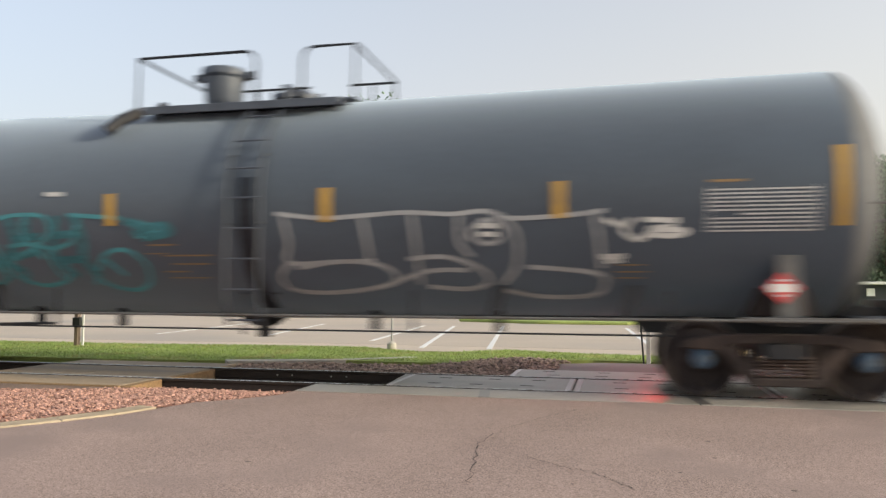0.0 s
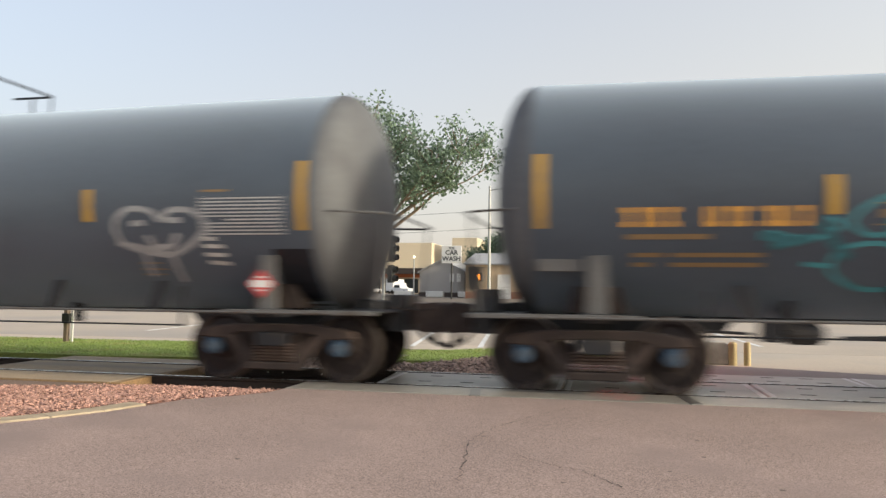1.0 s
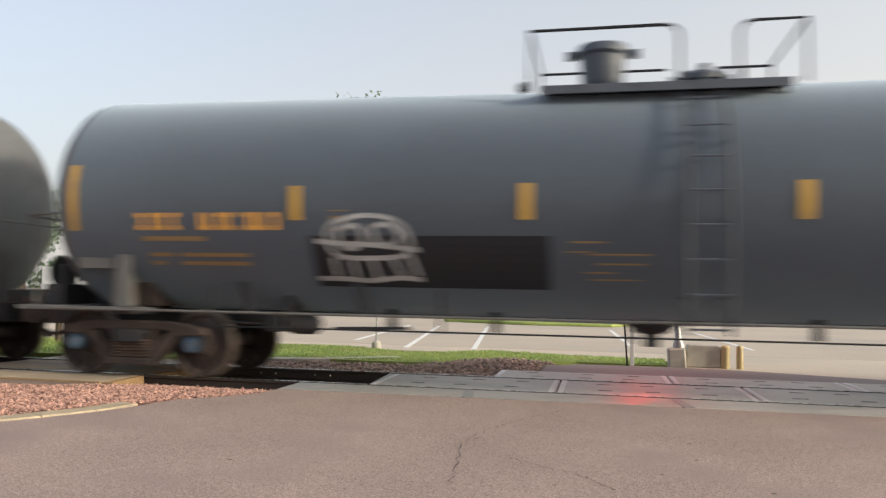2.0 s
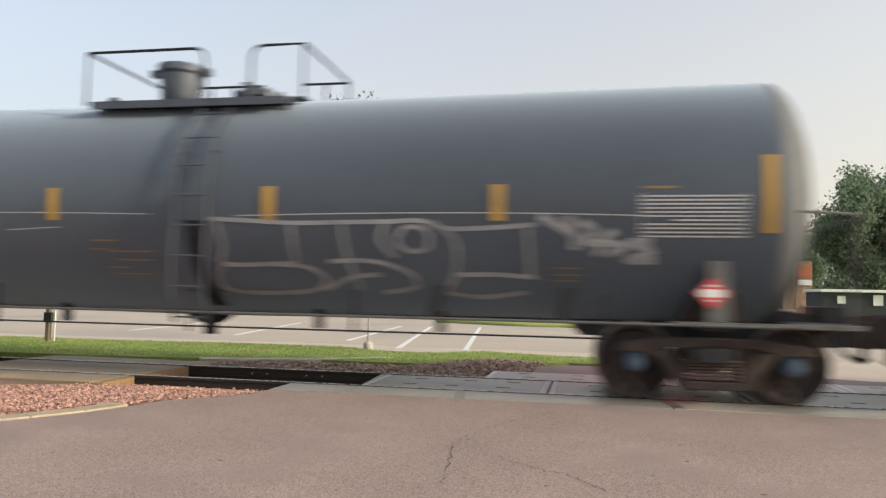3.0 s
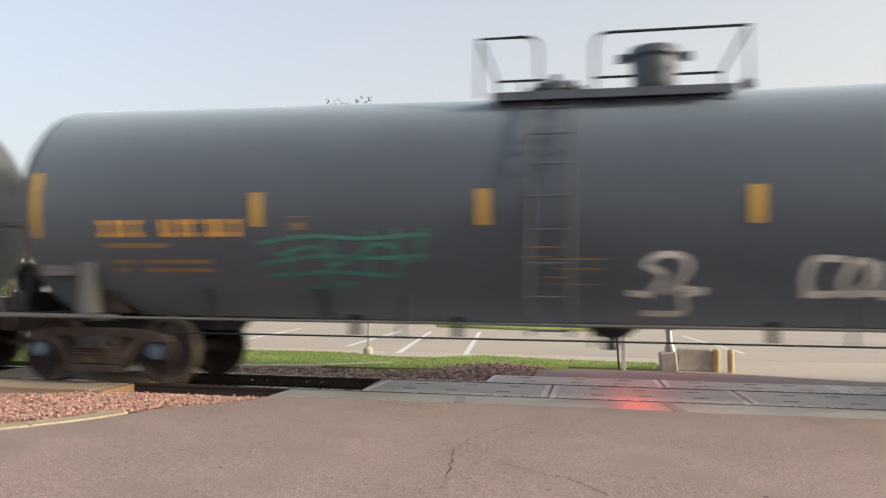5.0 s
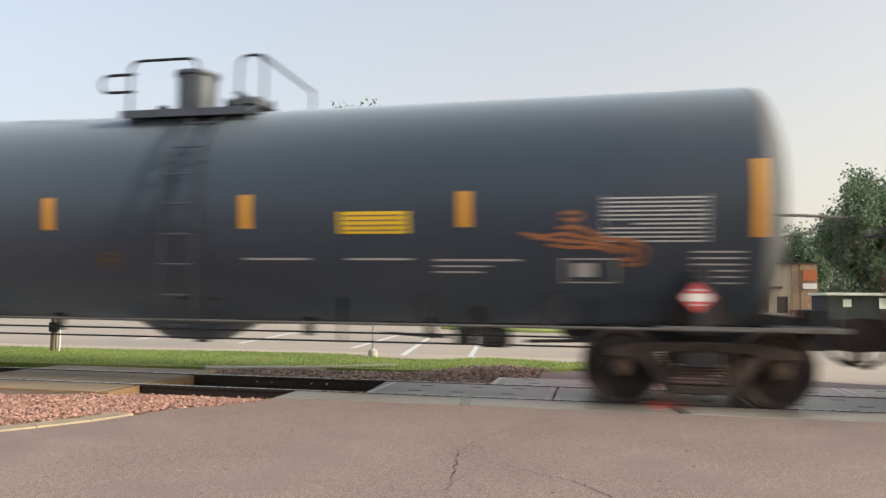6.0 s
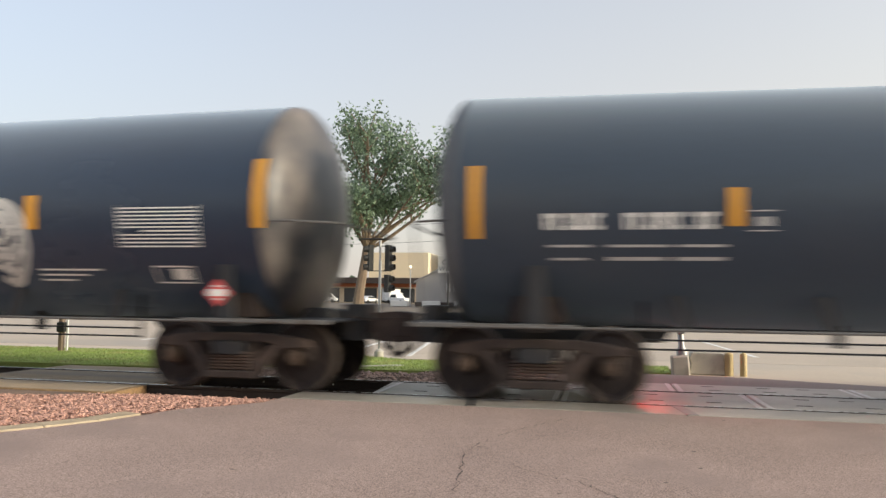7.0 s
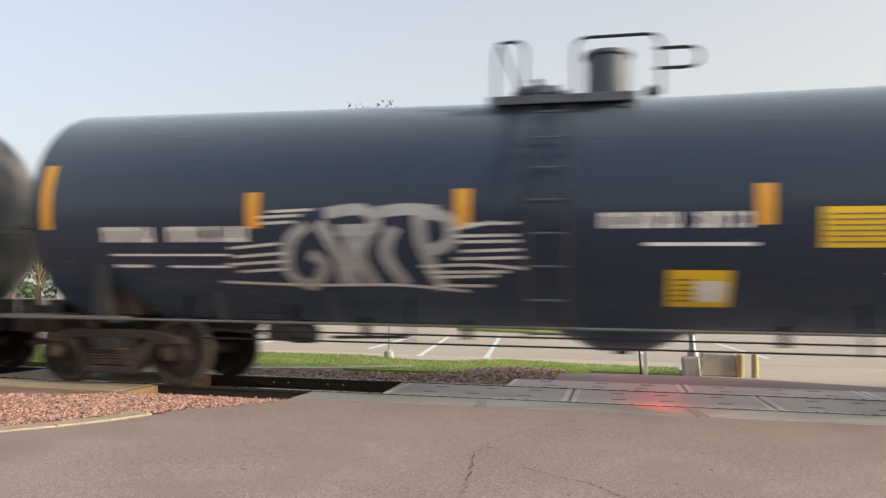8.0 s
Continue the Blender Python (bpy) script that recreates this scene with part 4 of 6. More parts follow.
    hu, mu = spec.get("housing", -0.72), spec.get("manway", 0.56)

    def housing():
        g = Geo()
        if style == "wide":
            g.lathe([(0.20, 3.9), (0.21, 4.0), (0.26, 4.05), (0.285, 4.12), (0.305, 4.46), (0.35, 4.50), (0.35, 4.58), (0.33, 4.61), (0, 4.62)], 28)
            for s in (-1, 1):
                g.box(s * 0.42 - 0.07, s * 0.42 + 0.07, -0.06, 0.06, 4.46, 4.56)
        else:
            g.lathe([(0.25, 3.9), (0.27, 4.02), (0.29, 4.04), (0.29, 4.56), (0.33, 4.58), (0.33, 4.63), (0, 4.66)], 28)
        return g.mesh("valve_housing", [M["fitting_lit"]], smooth=True)
    part("valve_housing", shared("h" + style, housing), car, "black round valve housing", pose(f * hu + dx, 0, 0))

    def manway():
        g = Geo()
        g.lathe([(0.27, 3.9), (0.27, 4.06), (0.33, 4.07), (0.33, 4.13), (0.25, 4.19), (0, 4.21)], 28)
        for i in range(8):
            a = 2 * math.pi * i / 8
            g.lathe([(0.03, 4.0), (0.03, 4.17), (0, 4.17)], 6, "z", (0.36 * math.cos(a), 0.36 * math.sin(a), 0))
        g.box(-0.05, 0.05, -0.42, 0.42, 4.19, 4.22)
        return g.mesh("manway_cover", [M["fitting_lit"]], smooth=True)
    part("manway_cover", shared("m", manway), car, at=pose(f * mu + dx, 0, 0))

    def valve():
        g = Geo()
        g.lathe([(0.05, 3.85), (0.05, 4.02), (0.09, 4.03), (0.09, 4.1), (0.05, 4.14), (0, 4.15)], 12)
        return g.mesh("relief_valve", [M["frame_black"]], smooth=True)
    part("relief_valve", shared("v", valve), car, at=pose(f * spec.get("valve", -1.78) + dx, -0.1, 0))
    if spec.get("drip"):
        g = Geo().tube([(-1.55, -0.98, 3.78), (-1.76, -1.16, 3.62), (-1.86, -1.28, 3.46)], 0.085, 10)
        part("hose", g.mesh("hose", [M["frame_black"]], smooth=True), car, at=turn)


def mark(car, name, mat, rects, label="", lift=0.004):
    g = Geo()
    for r in rects:
        decal(g, *r, lift=lift)
    return part(name, g.mesh(name, [M[mat]]), car, label)


def reflectors(car, mat, small, big=7.50):
    for u in small:
        mark(car, "reflector", mat, [(u - 0.068, u + 0.068, 2.10, 2.53)], lift=0.011)
    for s in (-1, 1):
        big += 0.10 if s < 0 else -0.10
        mark(car, "reflector", mat, [(s * big - 0.062, s * big + 0.062, 1.97, 2.85)], lift=0.007)


def lines(car, name, mat, rects, lift=0.004):
    pieces(car, name, mat, [[r] for r in rects], lift=lift)


def pieces(car, name, mat, groups, label="", lift=0.004):
    """A group of decals under one plate of air: each character or line is a mesh of its own."""
    whole = part(name, None, car, label)
    for rects in groups:
        g = Geo()
        for r in rects:
            decal(g, *r, lift=lift)
        part("character" if len(rects) > 1 else "line", g.mesh("line", [M[mat]]), whole)


def characters(u0, u1, z0, z1, words, gap=0.35):
    """Plain blocks, one a character, of the size of lettering that is too blurred to be read."""
    n = sum(words) + (len(words) - 1)
    w = (u1 - u0) / n
    out, u, rng = [], u0, random.Random(int(u0 * 100))
    for k in words:
        for _ in range(k):
            a, b, t = u + w * 0.03, u + w * 0.80, (z1 - z0) * 0.26
            k2 = w * 0.27
            bars = [(a, a + k2, z0, z1), (b - k2, b, z0, z1), (a + k2, b - k2, z1 - t, z1), (a + k2, b - k2, z0, z0 + t)]
            del bars[rng.choice((0, 1, 2, 3))]
            out.append(bars)
            u += w
        u += w
    return out


def stencil(car, u0=6.10, u1=7.25, z0=1.92, z1=2.42, mat="stencil_grey"):
    rows = []
    n = 11
    rng = random.Random(int(u0 * 100))
    for i in range(n):
        z = z0 + (z1 - z0) * i / n
        if i in (4,):
            rows.append((u0 + 0.35, u1 - 0.02, z, z + 0.02))
        else:
            rows.append((u0 + rng.uniform(0, 0.02), u1 - rng.uniform(0, 0.03), z, z + 0.019))
    rows += [(u0, u0 + 0.012, z0, z1), (u1 - 0.012, u1, z0, z1)]
    pieces(car, "stencil_panel", mat, [[r] for r in rows])


def sprayed(car, mat, w, lines, label="", name="graffiti"):
    whole = part(name, None, car, label)
    for i, l in enumerate(lines):
        g = Geo()
        stroke(g, l, w, lift=0.006 + 0.0006 * i)
        part("paint_stroke", g.mesh("paint_stroke", [M[mat]]), whole)


CARS = []


def standard_marks(car, lead="letter_gold", words=(4, 6), rows=True):
    reflectors(car, "reflector", (-4.42, -1.53, 1.55, 4.45))
    stencil(car)
    mark(car, "stencil_line", "letter_dim", [(6.12, 6.5, 2.47, 2.50)])
    pieces(car, "reporting_marks", lead, characters(-6.72, -4.62, 1.98, 2.20, words))
    lines(car, "small_lettering", "letter_dim", [(-6.62, -5.7, 1.84, 1.90), (-6.55, -6.2, 1.64, 1.69), (-6.1, -5.12, 1.64, 1.69), (-6.55, -6.35, 1.53, 1.58), (-6.12, -5.12, 1.53, 1.58)])
    lines(car, "test_box", "letter_dim", [(-4.0, -3.74, 2.21, 2.225), (-4.0, -3.74, 1.98, 1.995), (-3.95, -3.8, 2.06, 2.15)])
    lines(car, "small_lettering", "letter_dim", [(-1.0, -0.6, 1.83, 1.85), (-1.05, -0.75, 1.72, 1.735), (-0.8, -0.1, 1.69, 1.71), (-0.7, -0.15, 1.58, 1.6), (-0.85, -0.5, 1.48, 1.5), (-0.8, -0.2, 1.40, 1.415)])
    lines(car, "small_lettering", "letter_dim", [(5.1, 5.4, 1.55, 1.565), (5.1, 5.45, 1.47, 1.485), (5.1, 5.4, 1.40, 1.415)])


def graffiti_a(car):
    sprayed(car, "spray_teal_thin", 0.10, [
        [(-3.65, 2.26), (-3.83, 1.93), (-3.52, 1.71), (-3.40, 1.38)],
        [(-3.16, 2.25), (-3.10, 1.88), (-3.34, 1.63), (-3.10, 1.50), (-3.18, 1.33)],
        [(-3.16, 1.93), (-2.67, 1.98)], [(-3.22, 1.68), (-2.67, 1.79)], [(-2.85, 2.25), (-2.88, 1.98)],
        [(-2.37, 2.25), (-2.43, 1.98), (-2.49, 1.68), (-2.24, 1.43)],
        [(-2.12, 2.26), (-2.0, 1.93), (-2.06, 1.65), (-1.88, 1.43)],
        [(-2.43, 1.98), (-2.06, 2.01)], [(-2.43, 1.65), (-2.06, 1.66)],
        [(-1.33, 2.17), (-1.02, 2.06), (-1.20, 1.98), (-0.78, 2.10), (-0.66, 2.00), (-1.05, 1.93)],
        [(-5.17, 1.88), (-4.85, 1.82), (-5.05, 1.76), (-4.62, 1.86)],
        [(-4.55, 2.02), (-4.40, 1.80), (-4.25, 1.62)],
    ], "faint teal overspray inside the lettering", "graffiti_shading")
    sprayed(car, "spray_teal", 0.055, [
        [(-5.08, 1.92), (-4.65, 1.84), (-4.35, 1.98), (-4.49, 2.08)],
        [(-4.4, 1.54), (-4.69, 1.57)],
        [(-3.47, 2.3), (-3.92, 2.28), (-4.24, 2.04), (-4.01, 1.87), (-3.52, 1.97), (-3.4, 1.67), (-3.5, 1.37), (-4.01, 1.29), (-4.38, 1.47), (-4.34, 1.71), (-4.01, 1.79), (-3.67, 1.71), (-3.42, 1.44)],
        [(-3.44, 2.2), (-3.04, 2.27), (-2.58, 2.24), (-2.51, 2.02), (-2.85, 1.8), (-3.19, 1.67), (-3.25, 1.44), (-2.88, 1.3), (-2.4, 1.41), (-2.36, 1.67)],
        [(-3.22, 1.84), (-2.85, 1.87), (-2.52, 1.8)],
        [(-2.87, 2.26), (-2.94, 2.0), (-2.69, 1.67)],
        [(-2.47, 1.34), (-2.58, 1.73), (-2.19, 1.89), (-2.06, 2.12)],
        [(-2.19, 2.26), (-1.81, 2.23), (-1.38, 2.2)],
    ], "teal spray-paint graffiti lettering")
    sprayed(car, "spray_teal", 0.055, [
        [(-2.06, 2.24), (-1.97, 1.92), (-2.03, 1.6), (-1.87, 1.34), (-1.47, 1.24), (-1.16, 1.35), (-1.11, 1.6), (-1.37, 1.78), (-1.68, 1.73), (-1.87, 1.54), (-2.03, 1.31)],
        [(-1.74, 1.67), (-1.48, 1.44)],
        [(-1.22, 2.17), (-0.8, 2.04), (-1.13, 1.95), (-0.8, 1.99), (-1.19, 2.09)],
    ], "teal spray-paint graffiti lettering")
    sprayed(car, "spray_white", 0.055, [
        [(0.87, 2.22), (1.5, 2.15), (2.17, 2.18), (2.6, 2.2), (3.17, 2.17), (3.58, 2.2), (3.85, 2.11), (4.52, 2.13), (4.96, 2.18)],
        [(0.97, 2.21), (1.02, 1.85), (0.99, 1.6), (1.65, 1.61), (2.14, 1.62)],
        [(2.02, 2.19), (2.07, 1.84), (2.07, 1.6)],
        [(2.66, 2.19), (2.69, 1.83), (2.69, 1.32)],
        [(3.25, 2.16), (3.25, 1.83), (3.38, 1.66)],
        [(3.72, 2.17), (3.93, 1.95), (3.92, 1.56), (3.68, 1.28)],
        [(0.99, 1.6), (0.82, 1.42), (0.94, 1.25), (1.53, 1.22), (2.26, 1.32), (2.37, 1.46), (2.14, 1.58), (1.65, 1.61), (1.09, 1.53)],
        [(2.59, 1.64), (3.06, 1.66), (3.47, 1.52), (3.55, 1.35), (3.28, 1.27), (2.78, 1.3)],
    ], "white spray-paint graffiti lettering")
    sprayed(car, "spray_white", 0.055, [
        [(2.26, 1.32), (2.82, 1.49), (3.32, 1.5)],
        [(3.68, 1.27), (4.2, 1.18), (4.82, 1.2), (4.97, 1.35), (4.83, 1.47), (4.06, 1.54)],
        [(4.85, 2.17), (4.9, 1.88), (4.93, 1.52)],
        [(3.4, 1.97), (3.59, 2.1), (3.77, 1.99), (3.74, 1.86), (3.57, 1.81), (3.41, 1.89), (3.4, 1.97)],
    ], "white spray-paint graffiti lettering")
    sprayed(car, "spray_bright", 0.06, [
        [(4.97, 2.08), (5.16, 2.0)],
        [(5.28, 2.09), (5.19, 1.94), (5.35, 1.84), (5.47, 1.92)],
        [(5.41, 2.07), (5.78, 2.05)],
        [(5.75, 1.99), (5.47, 1.96), (5.86, 1.94), (5.75, 1.88), (5.47, 1.9)],
        [(4.93, 1.65), (5.19, 1.66)],
        [(4.99, 1.6), (5.16, 1.61)],
        [(3.47, 2.03), (3.71, 2.02)],
        [(3.49, 1.93), (3.7, 1.92)],
        [(-2.55, 2.55), (-2.26, 2.54)],
    ], "white spray-paint initials")


def graffiti_b(car):
    sprayed(car, "spray_white", 0.075, [
        [(5.52, 2.1), (5.37, 2.23), (5.05, 2.26), (4.84, 2.07), (4.92, 1.82), (5.22, 1.71), (5.61, 1.67), (5.95, 1.82), (6.17, 2.03), (5.99, 2.22), (5.68, 2.24), (5.52, 2.1)],
        [(5.08, 2.07), (5.28, 2.08)],
        [(5.6, 2.11), (5.82, 2.11)],
        [(5.3, 1.92), (5.4, 1.78), (5.63, 1.78), (5.75, 1.94)],
        [(4.84, 1.82), (5.54, 1.7)],
        [(5.21, 1.69), (5.23, 1.38)],
        [(5.61, 1.67), (5.65, 1.31)],
    ], "white spray-paint heart with a face")
    sprayed(car, "spray_bright", 0.05, [
        [(6.12, 1.87), (6.27, 1.87)],
        [(6.1, 1.78), (6.37, 1.77)],
        [(6.1, 1.67), (6.4, 1.66)],
        [(6.13, 1.57), (6.42, 1.55)],
    ], "white spray-paint initials")
    sprayed(car, "spray_white", 0.06, [
        [(-3.94, 2.07), (-3.53, 2.16), (-3.12, 2.09), (-2.96, 1.86), (-3.03, 1.68), (-3.43, 1.64), (-3.91, 1.67), (-4.02, 1.92), (-3.94, 2.07)],
        [(-3.88, 1.98), (-3.67, 2.04), (-3.55, 1.92), (-3.65, 1.76), (-3.84, 1.79), (-3.88, 1.98)],
        [(-3.44, 2.01), (-3.24, 2.05), (-3.08, 1.93), (-3.19, 1.8), (-3.36, 1.83), (-3.44, 2.01)],
        [(-4.17, 1.85), (-3.93, 1.82), (-3.45, 1.8), (-2.86, 1.74)],
        [(-3.97, 1.64), (-3.95, 1.41)],
        [(-3.73, 1.64), (-3.7, 1.39)],
        [(-3.46, 1.62), (-3.42, 1.39)],
        [(-3.2, 1.64), (-3.1, 1.43)],
        [(-2.97, 1.68), (-2.89, 1.43)],
        [(-4.22, 1.38), (-3.88, 1.38), (-3.51, 1.36), (-3.15, 1.4), (-2.85, 1.38)],
    ], "white spray-paint skull")
    mark(car, "black_patch", "patch_black", [(-4.25, -1.25, 1.28, 1.91)], lift=0.003)
    mark(car, "black_patch", "patch_black", [(7.05, 7.58, 1.0, 1.74)], lift=0.003)


def graffiti_c(car):
    sprayed(car, "spray_faint", 0.055, [
        [(0.76, 2.12), (1.25, 2.1), (1.87, 2.07), (2.47, 2.08), (3.13, 2.09), (3.51, 2.1), (3.83, 2.01), (4.38, 2.02), (4.89, 2.06)],
        [(0.83, 2.11), (0.89, 1.77), (0.85, 1.56), (1.5, 1.56), (1.85, 1.58)],
        [(1.84, 2.07), (1.85, 1.58)],
        [(2.51, 2.07), (2.54, 1.72), (2.65, 1.25)],
        [(3.06, 2.07), (3.0, 1.85), (3.16, 1.66)],
        [(3.64, 2.09), (3.93, 1.86), (3.91, 1.48), (3.74, 1.24)],
        [(0.85, 1.56), (0.71, 1.36), (0.85, 1.21), (1.44, 1.19), (2.02, 1.24), (2.21, 1.38), (1.98, 1.53), (1.5, 1.56)],
        [(2.3, 1.6), (2.87, 1.61), (3.33, 1.47), (3.37, 1.3), (2.93, 1.22)],
        [(2.17, 1.24), (2.53, 1.4), (2.93, 1.45)],
    ], "faded white spray-paint lettering")
    sprayed(car, "spray_faint", 0.055, [
        [(3.74, 1.24), (4.2, 1.19), (4.76, 1.26)],
        [(3.95, 1.46), (4.42, 1.47), (4.89, 1.44)],
        [(4.8, 2.05), (4.83, 1.46)],
        [(3.19, 1.89), (3.35, 2.03), (3.58, 1.98), (3.59, 1.79), (3.39, 1.73), (3.23, 1.8), (3.19, 1.89)],
    ], "faded white spray-paint lettering")
    sprayed(car, "spray_faint", 0.09, [
        [(4.95, 2.16), (5.34, 1.93), (5.33, 1.77)],
        [(5.27, 2.16), (5.39, 1.77)],
        [(5.42, 2.1), (5.57, 1.99), (5.47, 1.87), (5.64, 1.84), (5.6, 1.7)],
        [(5.8, 2.0), (5.7, 1.87), (5.93, 1.81), (5.74, 1.72)],
        [(6.21, 1.86), (5.98, 1.86), (6.23, 1.75), (5.96, 1.66), (6.27, 1.66)],
    ], "faded white spray-paint initials")
    sprayed(car, "stencil_grey", 0.012, [
        [(-4.71, 2.19), (-3.17, 2.2), (-1.55, 2.2), (-0.11, 2.18)],
        [(1.11, 2.16), (2.87, 2.19), (4.74, 2.19), (6.24, 2.16)],
        [(-2.25, 1.97), (-1.45, 2.01)],
    ], "thin chalk scratch")


def graffiti_d(car):
    sprayed(car, "spray_bright", 0.075, [
        [(0.38, 1.26), (0.55, 1.51), (0.37, 1.64), (0.52, 1.75), (0.75, 1.73), (0.82, 1.58), (0.61, 1.3)],
        [(0.17, 1.31), (0.42, 1.29)],
        [(0.74, 1.37), (1.02, 1.34), (0.8, 1.28), (0.8, 1.08), (0.34, 1.07)],
        [(2.48, 1.7), (2.18, 1.7), (2.11, 1.48), (2.21, 1.31), (2.46, 1.33)],
        [(2.58, 1.68), (2.5, 1.45), (2.63, 1.3), (2.78, 1.49), (2.72, 1.67), (2.58, 1.68)],
        [(2.85, 1.68), (2.94, 1.32), (3.14, 1.34), (3.21, 1.68)],
        [(3.28, 1.34), (3.31, 1.62), (3.51, 1.74), (3.73, 1.65), (3.61, 1.52), (3.34, 1.49), (3.61, 1.36), (3.87, 1.35)],
        [(3.79, 1.69), (3.84, 1.35), (4.13, 1.35), (4.08, 1.69), (3.79, 1.69)],
    ], "white bubble graffiti lettering")
    sprayed(car, "spray_bright", 0.075, [
        [(4.26, 1.33), (4.27, 1.72), (4.55, 1.7), (4.59, 1.53), (4.31, 1.5), (4.6, 1.4), (4.57, 1.2), (4.27, 1.27)],
        [(2.11, 1.31), (3.01, 1.33), (3.87, 1.31), (4.6, 1.2)],
    ], "white bubble graffiti lettering")
    sprayed(car, "spray_green", 0.05, [
        [(-4.43, 1.89), (-3.71, 1.98), (-3.04, 1.95), (-2.21, 2.0)],
        [(-4.43, 1.63), (-3.6, 1.74), (-2.93, 1.71), (-2.26, 1.74)],
        [(-4.38, 1.48), (-3.51, 1.54), (-2.68, 1.49)],
        [(-4.01, 1.82), (-4.0, 1.44)],
        [(-3.45, 2.0), (-3.52, 1.37)],
        [(-2.94, 2.04), (-3.0, 1.45)],
        [(-2.61, 2.07), (-2.6, 1.49)],
        [(-2.24, 2.07), (-2.36, 1.67)],
        [(-3.81, 1.33), (-3.23, 1.41)],
        [(-4.21, 1.74), (-3.66, 1.85), (-3.39, 1.63), (-2.8, 1.89), (-2.46, 1.64)],
    ], "blue-green spray-paint scribble")
    g = Geo().lathe([(0, -0.5), (0.14, -0.48), (0.19, -0.42), (0.19, 0.42), (0.14, 0.48), (0, 0.5)], 20, "x")
    part("air_reservoir", g.mesh("air_reservoir", [M["grey_steel"]], smooth=True), car, "grey cylindrical air reservoir", pose(7.62, -1.15, 1.16))


def marks_e(car):
    sprayed(car, "spray_orange", 0.042, [
        [(4.90, 2.03), (5.15, 1.99), (5.42, 2.02), (5.71, 1.96), (6.02, 1.95), (6.25, 1.88)],
        [(5.02, 1.98), (5.35, 1.94), (5.62, 1.92), (5.95, 1.88), (6.20, 1.80)],
        [(5.22, 1.89), (5.50, 1.86), (5.78, 1.86), (6.05, 1.79)],
        [(5.34, 2.08), (5.52, 2.10), (5.70, 2.04), (5.85, 1.98)],
        [(5.38, 2.24), (5.50, 2.27), (5.58, 2.22), (5.50, 2.17), (5.39, 2.20)],
        [(5.50, 2.17), (5.47, 2.02), (5.40, 1.90)],
        [(5.94, 1.94), (6.18, 1.94), (6.31, 1.82), (6.26, 1.68), (6.08, 1.66)],
        [(6.04, 1.86), (6.20, 1.82), (6.17, 1.72), (6.02, 1.74)],
    ], "faint orange spray-paint scribble")
    reflectors(car, "reflector_new", (-4.70, -1.46, 1.40, 4.22), 7.56)
    pieces(car, "reporting_marks", "letter_white", characters(-6.83, -6.09, 2.07, 2.26, (4,)) + characters(-5.91, -4.84, 2.07, 2.26, (6,)))
    lines(car, "test_box", "stencil_grey", [(-4.55, -4.28, 2.26, 2.275), (-4.55, -4.28, 2.04, 2.055), (-4.48, -4.33, 2.1, 2.2)])
    lines(car, "small_lettering", "stencil_grey", [(-6.79, -6.3, 1.87, 1.90), (-6.1, -5.4, 1.87, 1.90), (-5.3, -4.8, 1.87, 1.90), (-6.75, -6.35, 1.72, 1.75), (-6.1, -5.45, 1.72, 1.76), (-5.35, -4.8, 1.72, 1.76)])
    sprayed(car, "emblem", 0.04, [ring(-0.61, 1.70, 0.18, 0.10), [(-0.78, 1.70), (-0.44, 1.70)], [(-0.70, 1.66), (-0.52, 1.75)]], "dim yellow oval emblem", "round_emblem")
    mark(car, "warning_label", "sign_yellow", [(2.65, 3.52, 2.03, 2.30)], "yellow warning label with dark lines of lettering")
    lines(car, "label_lines", "letter_dim", [(2.7, 3.47, 2.06 + 0.06 * i, 2.08 + 0.06 * i) for i in range(4)], lift=0.007)
    lines(car, "small_lettering", "stencil_grey", [(1.33, 2.22, 1.71, 1.735), (2.71, 3.53, 1.71, 1.735), (3.83, 4.86, 1.70, 1.725), (3.83, 4.5, 1.63, 1.65), (3.83, 4.4, 1.56, 1.58)])
    stencil(car, 5.85, 7.0, 1.92, 2.46, "stencil_grey")
    lines(car, "test_box", "stencil_grey", [(5.38, 6.0, 1.72, 1.735), (5.38, 6.0, 1.45, 1.465), (5.38, 5.40, 1.45, 1.73), (5.98, 6.0, 1.45, 1.73), (5.5, 5.75, 1.52, 1.68)])
    lines(car, "end_stencil", "stencil_grey", [(6.85, 7.4, 1.45 + 0.07 * i, 1.47 + 0.07 * i) for i in range(6)])

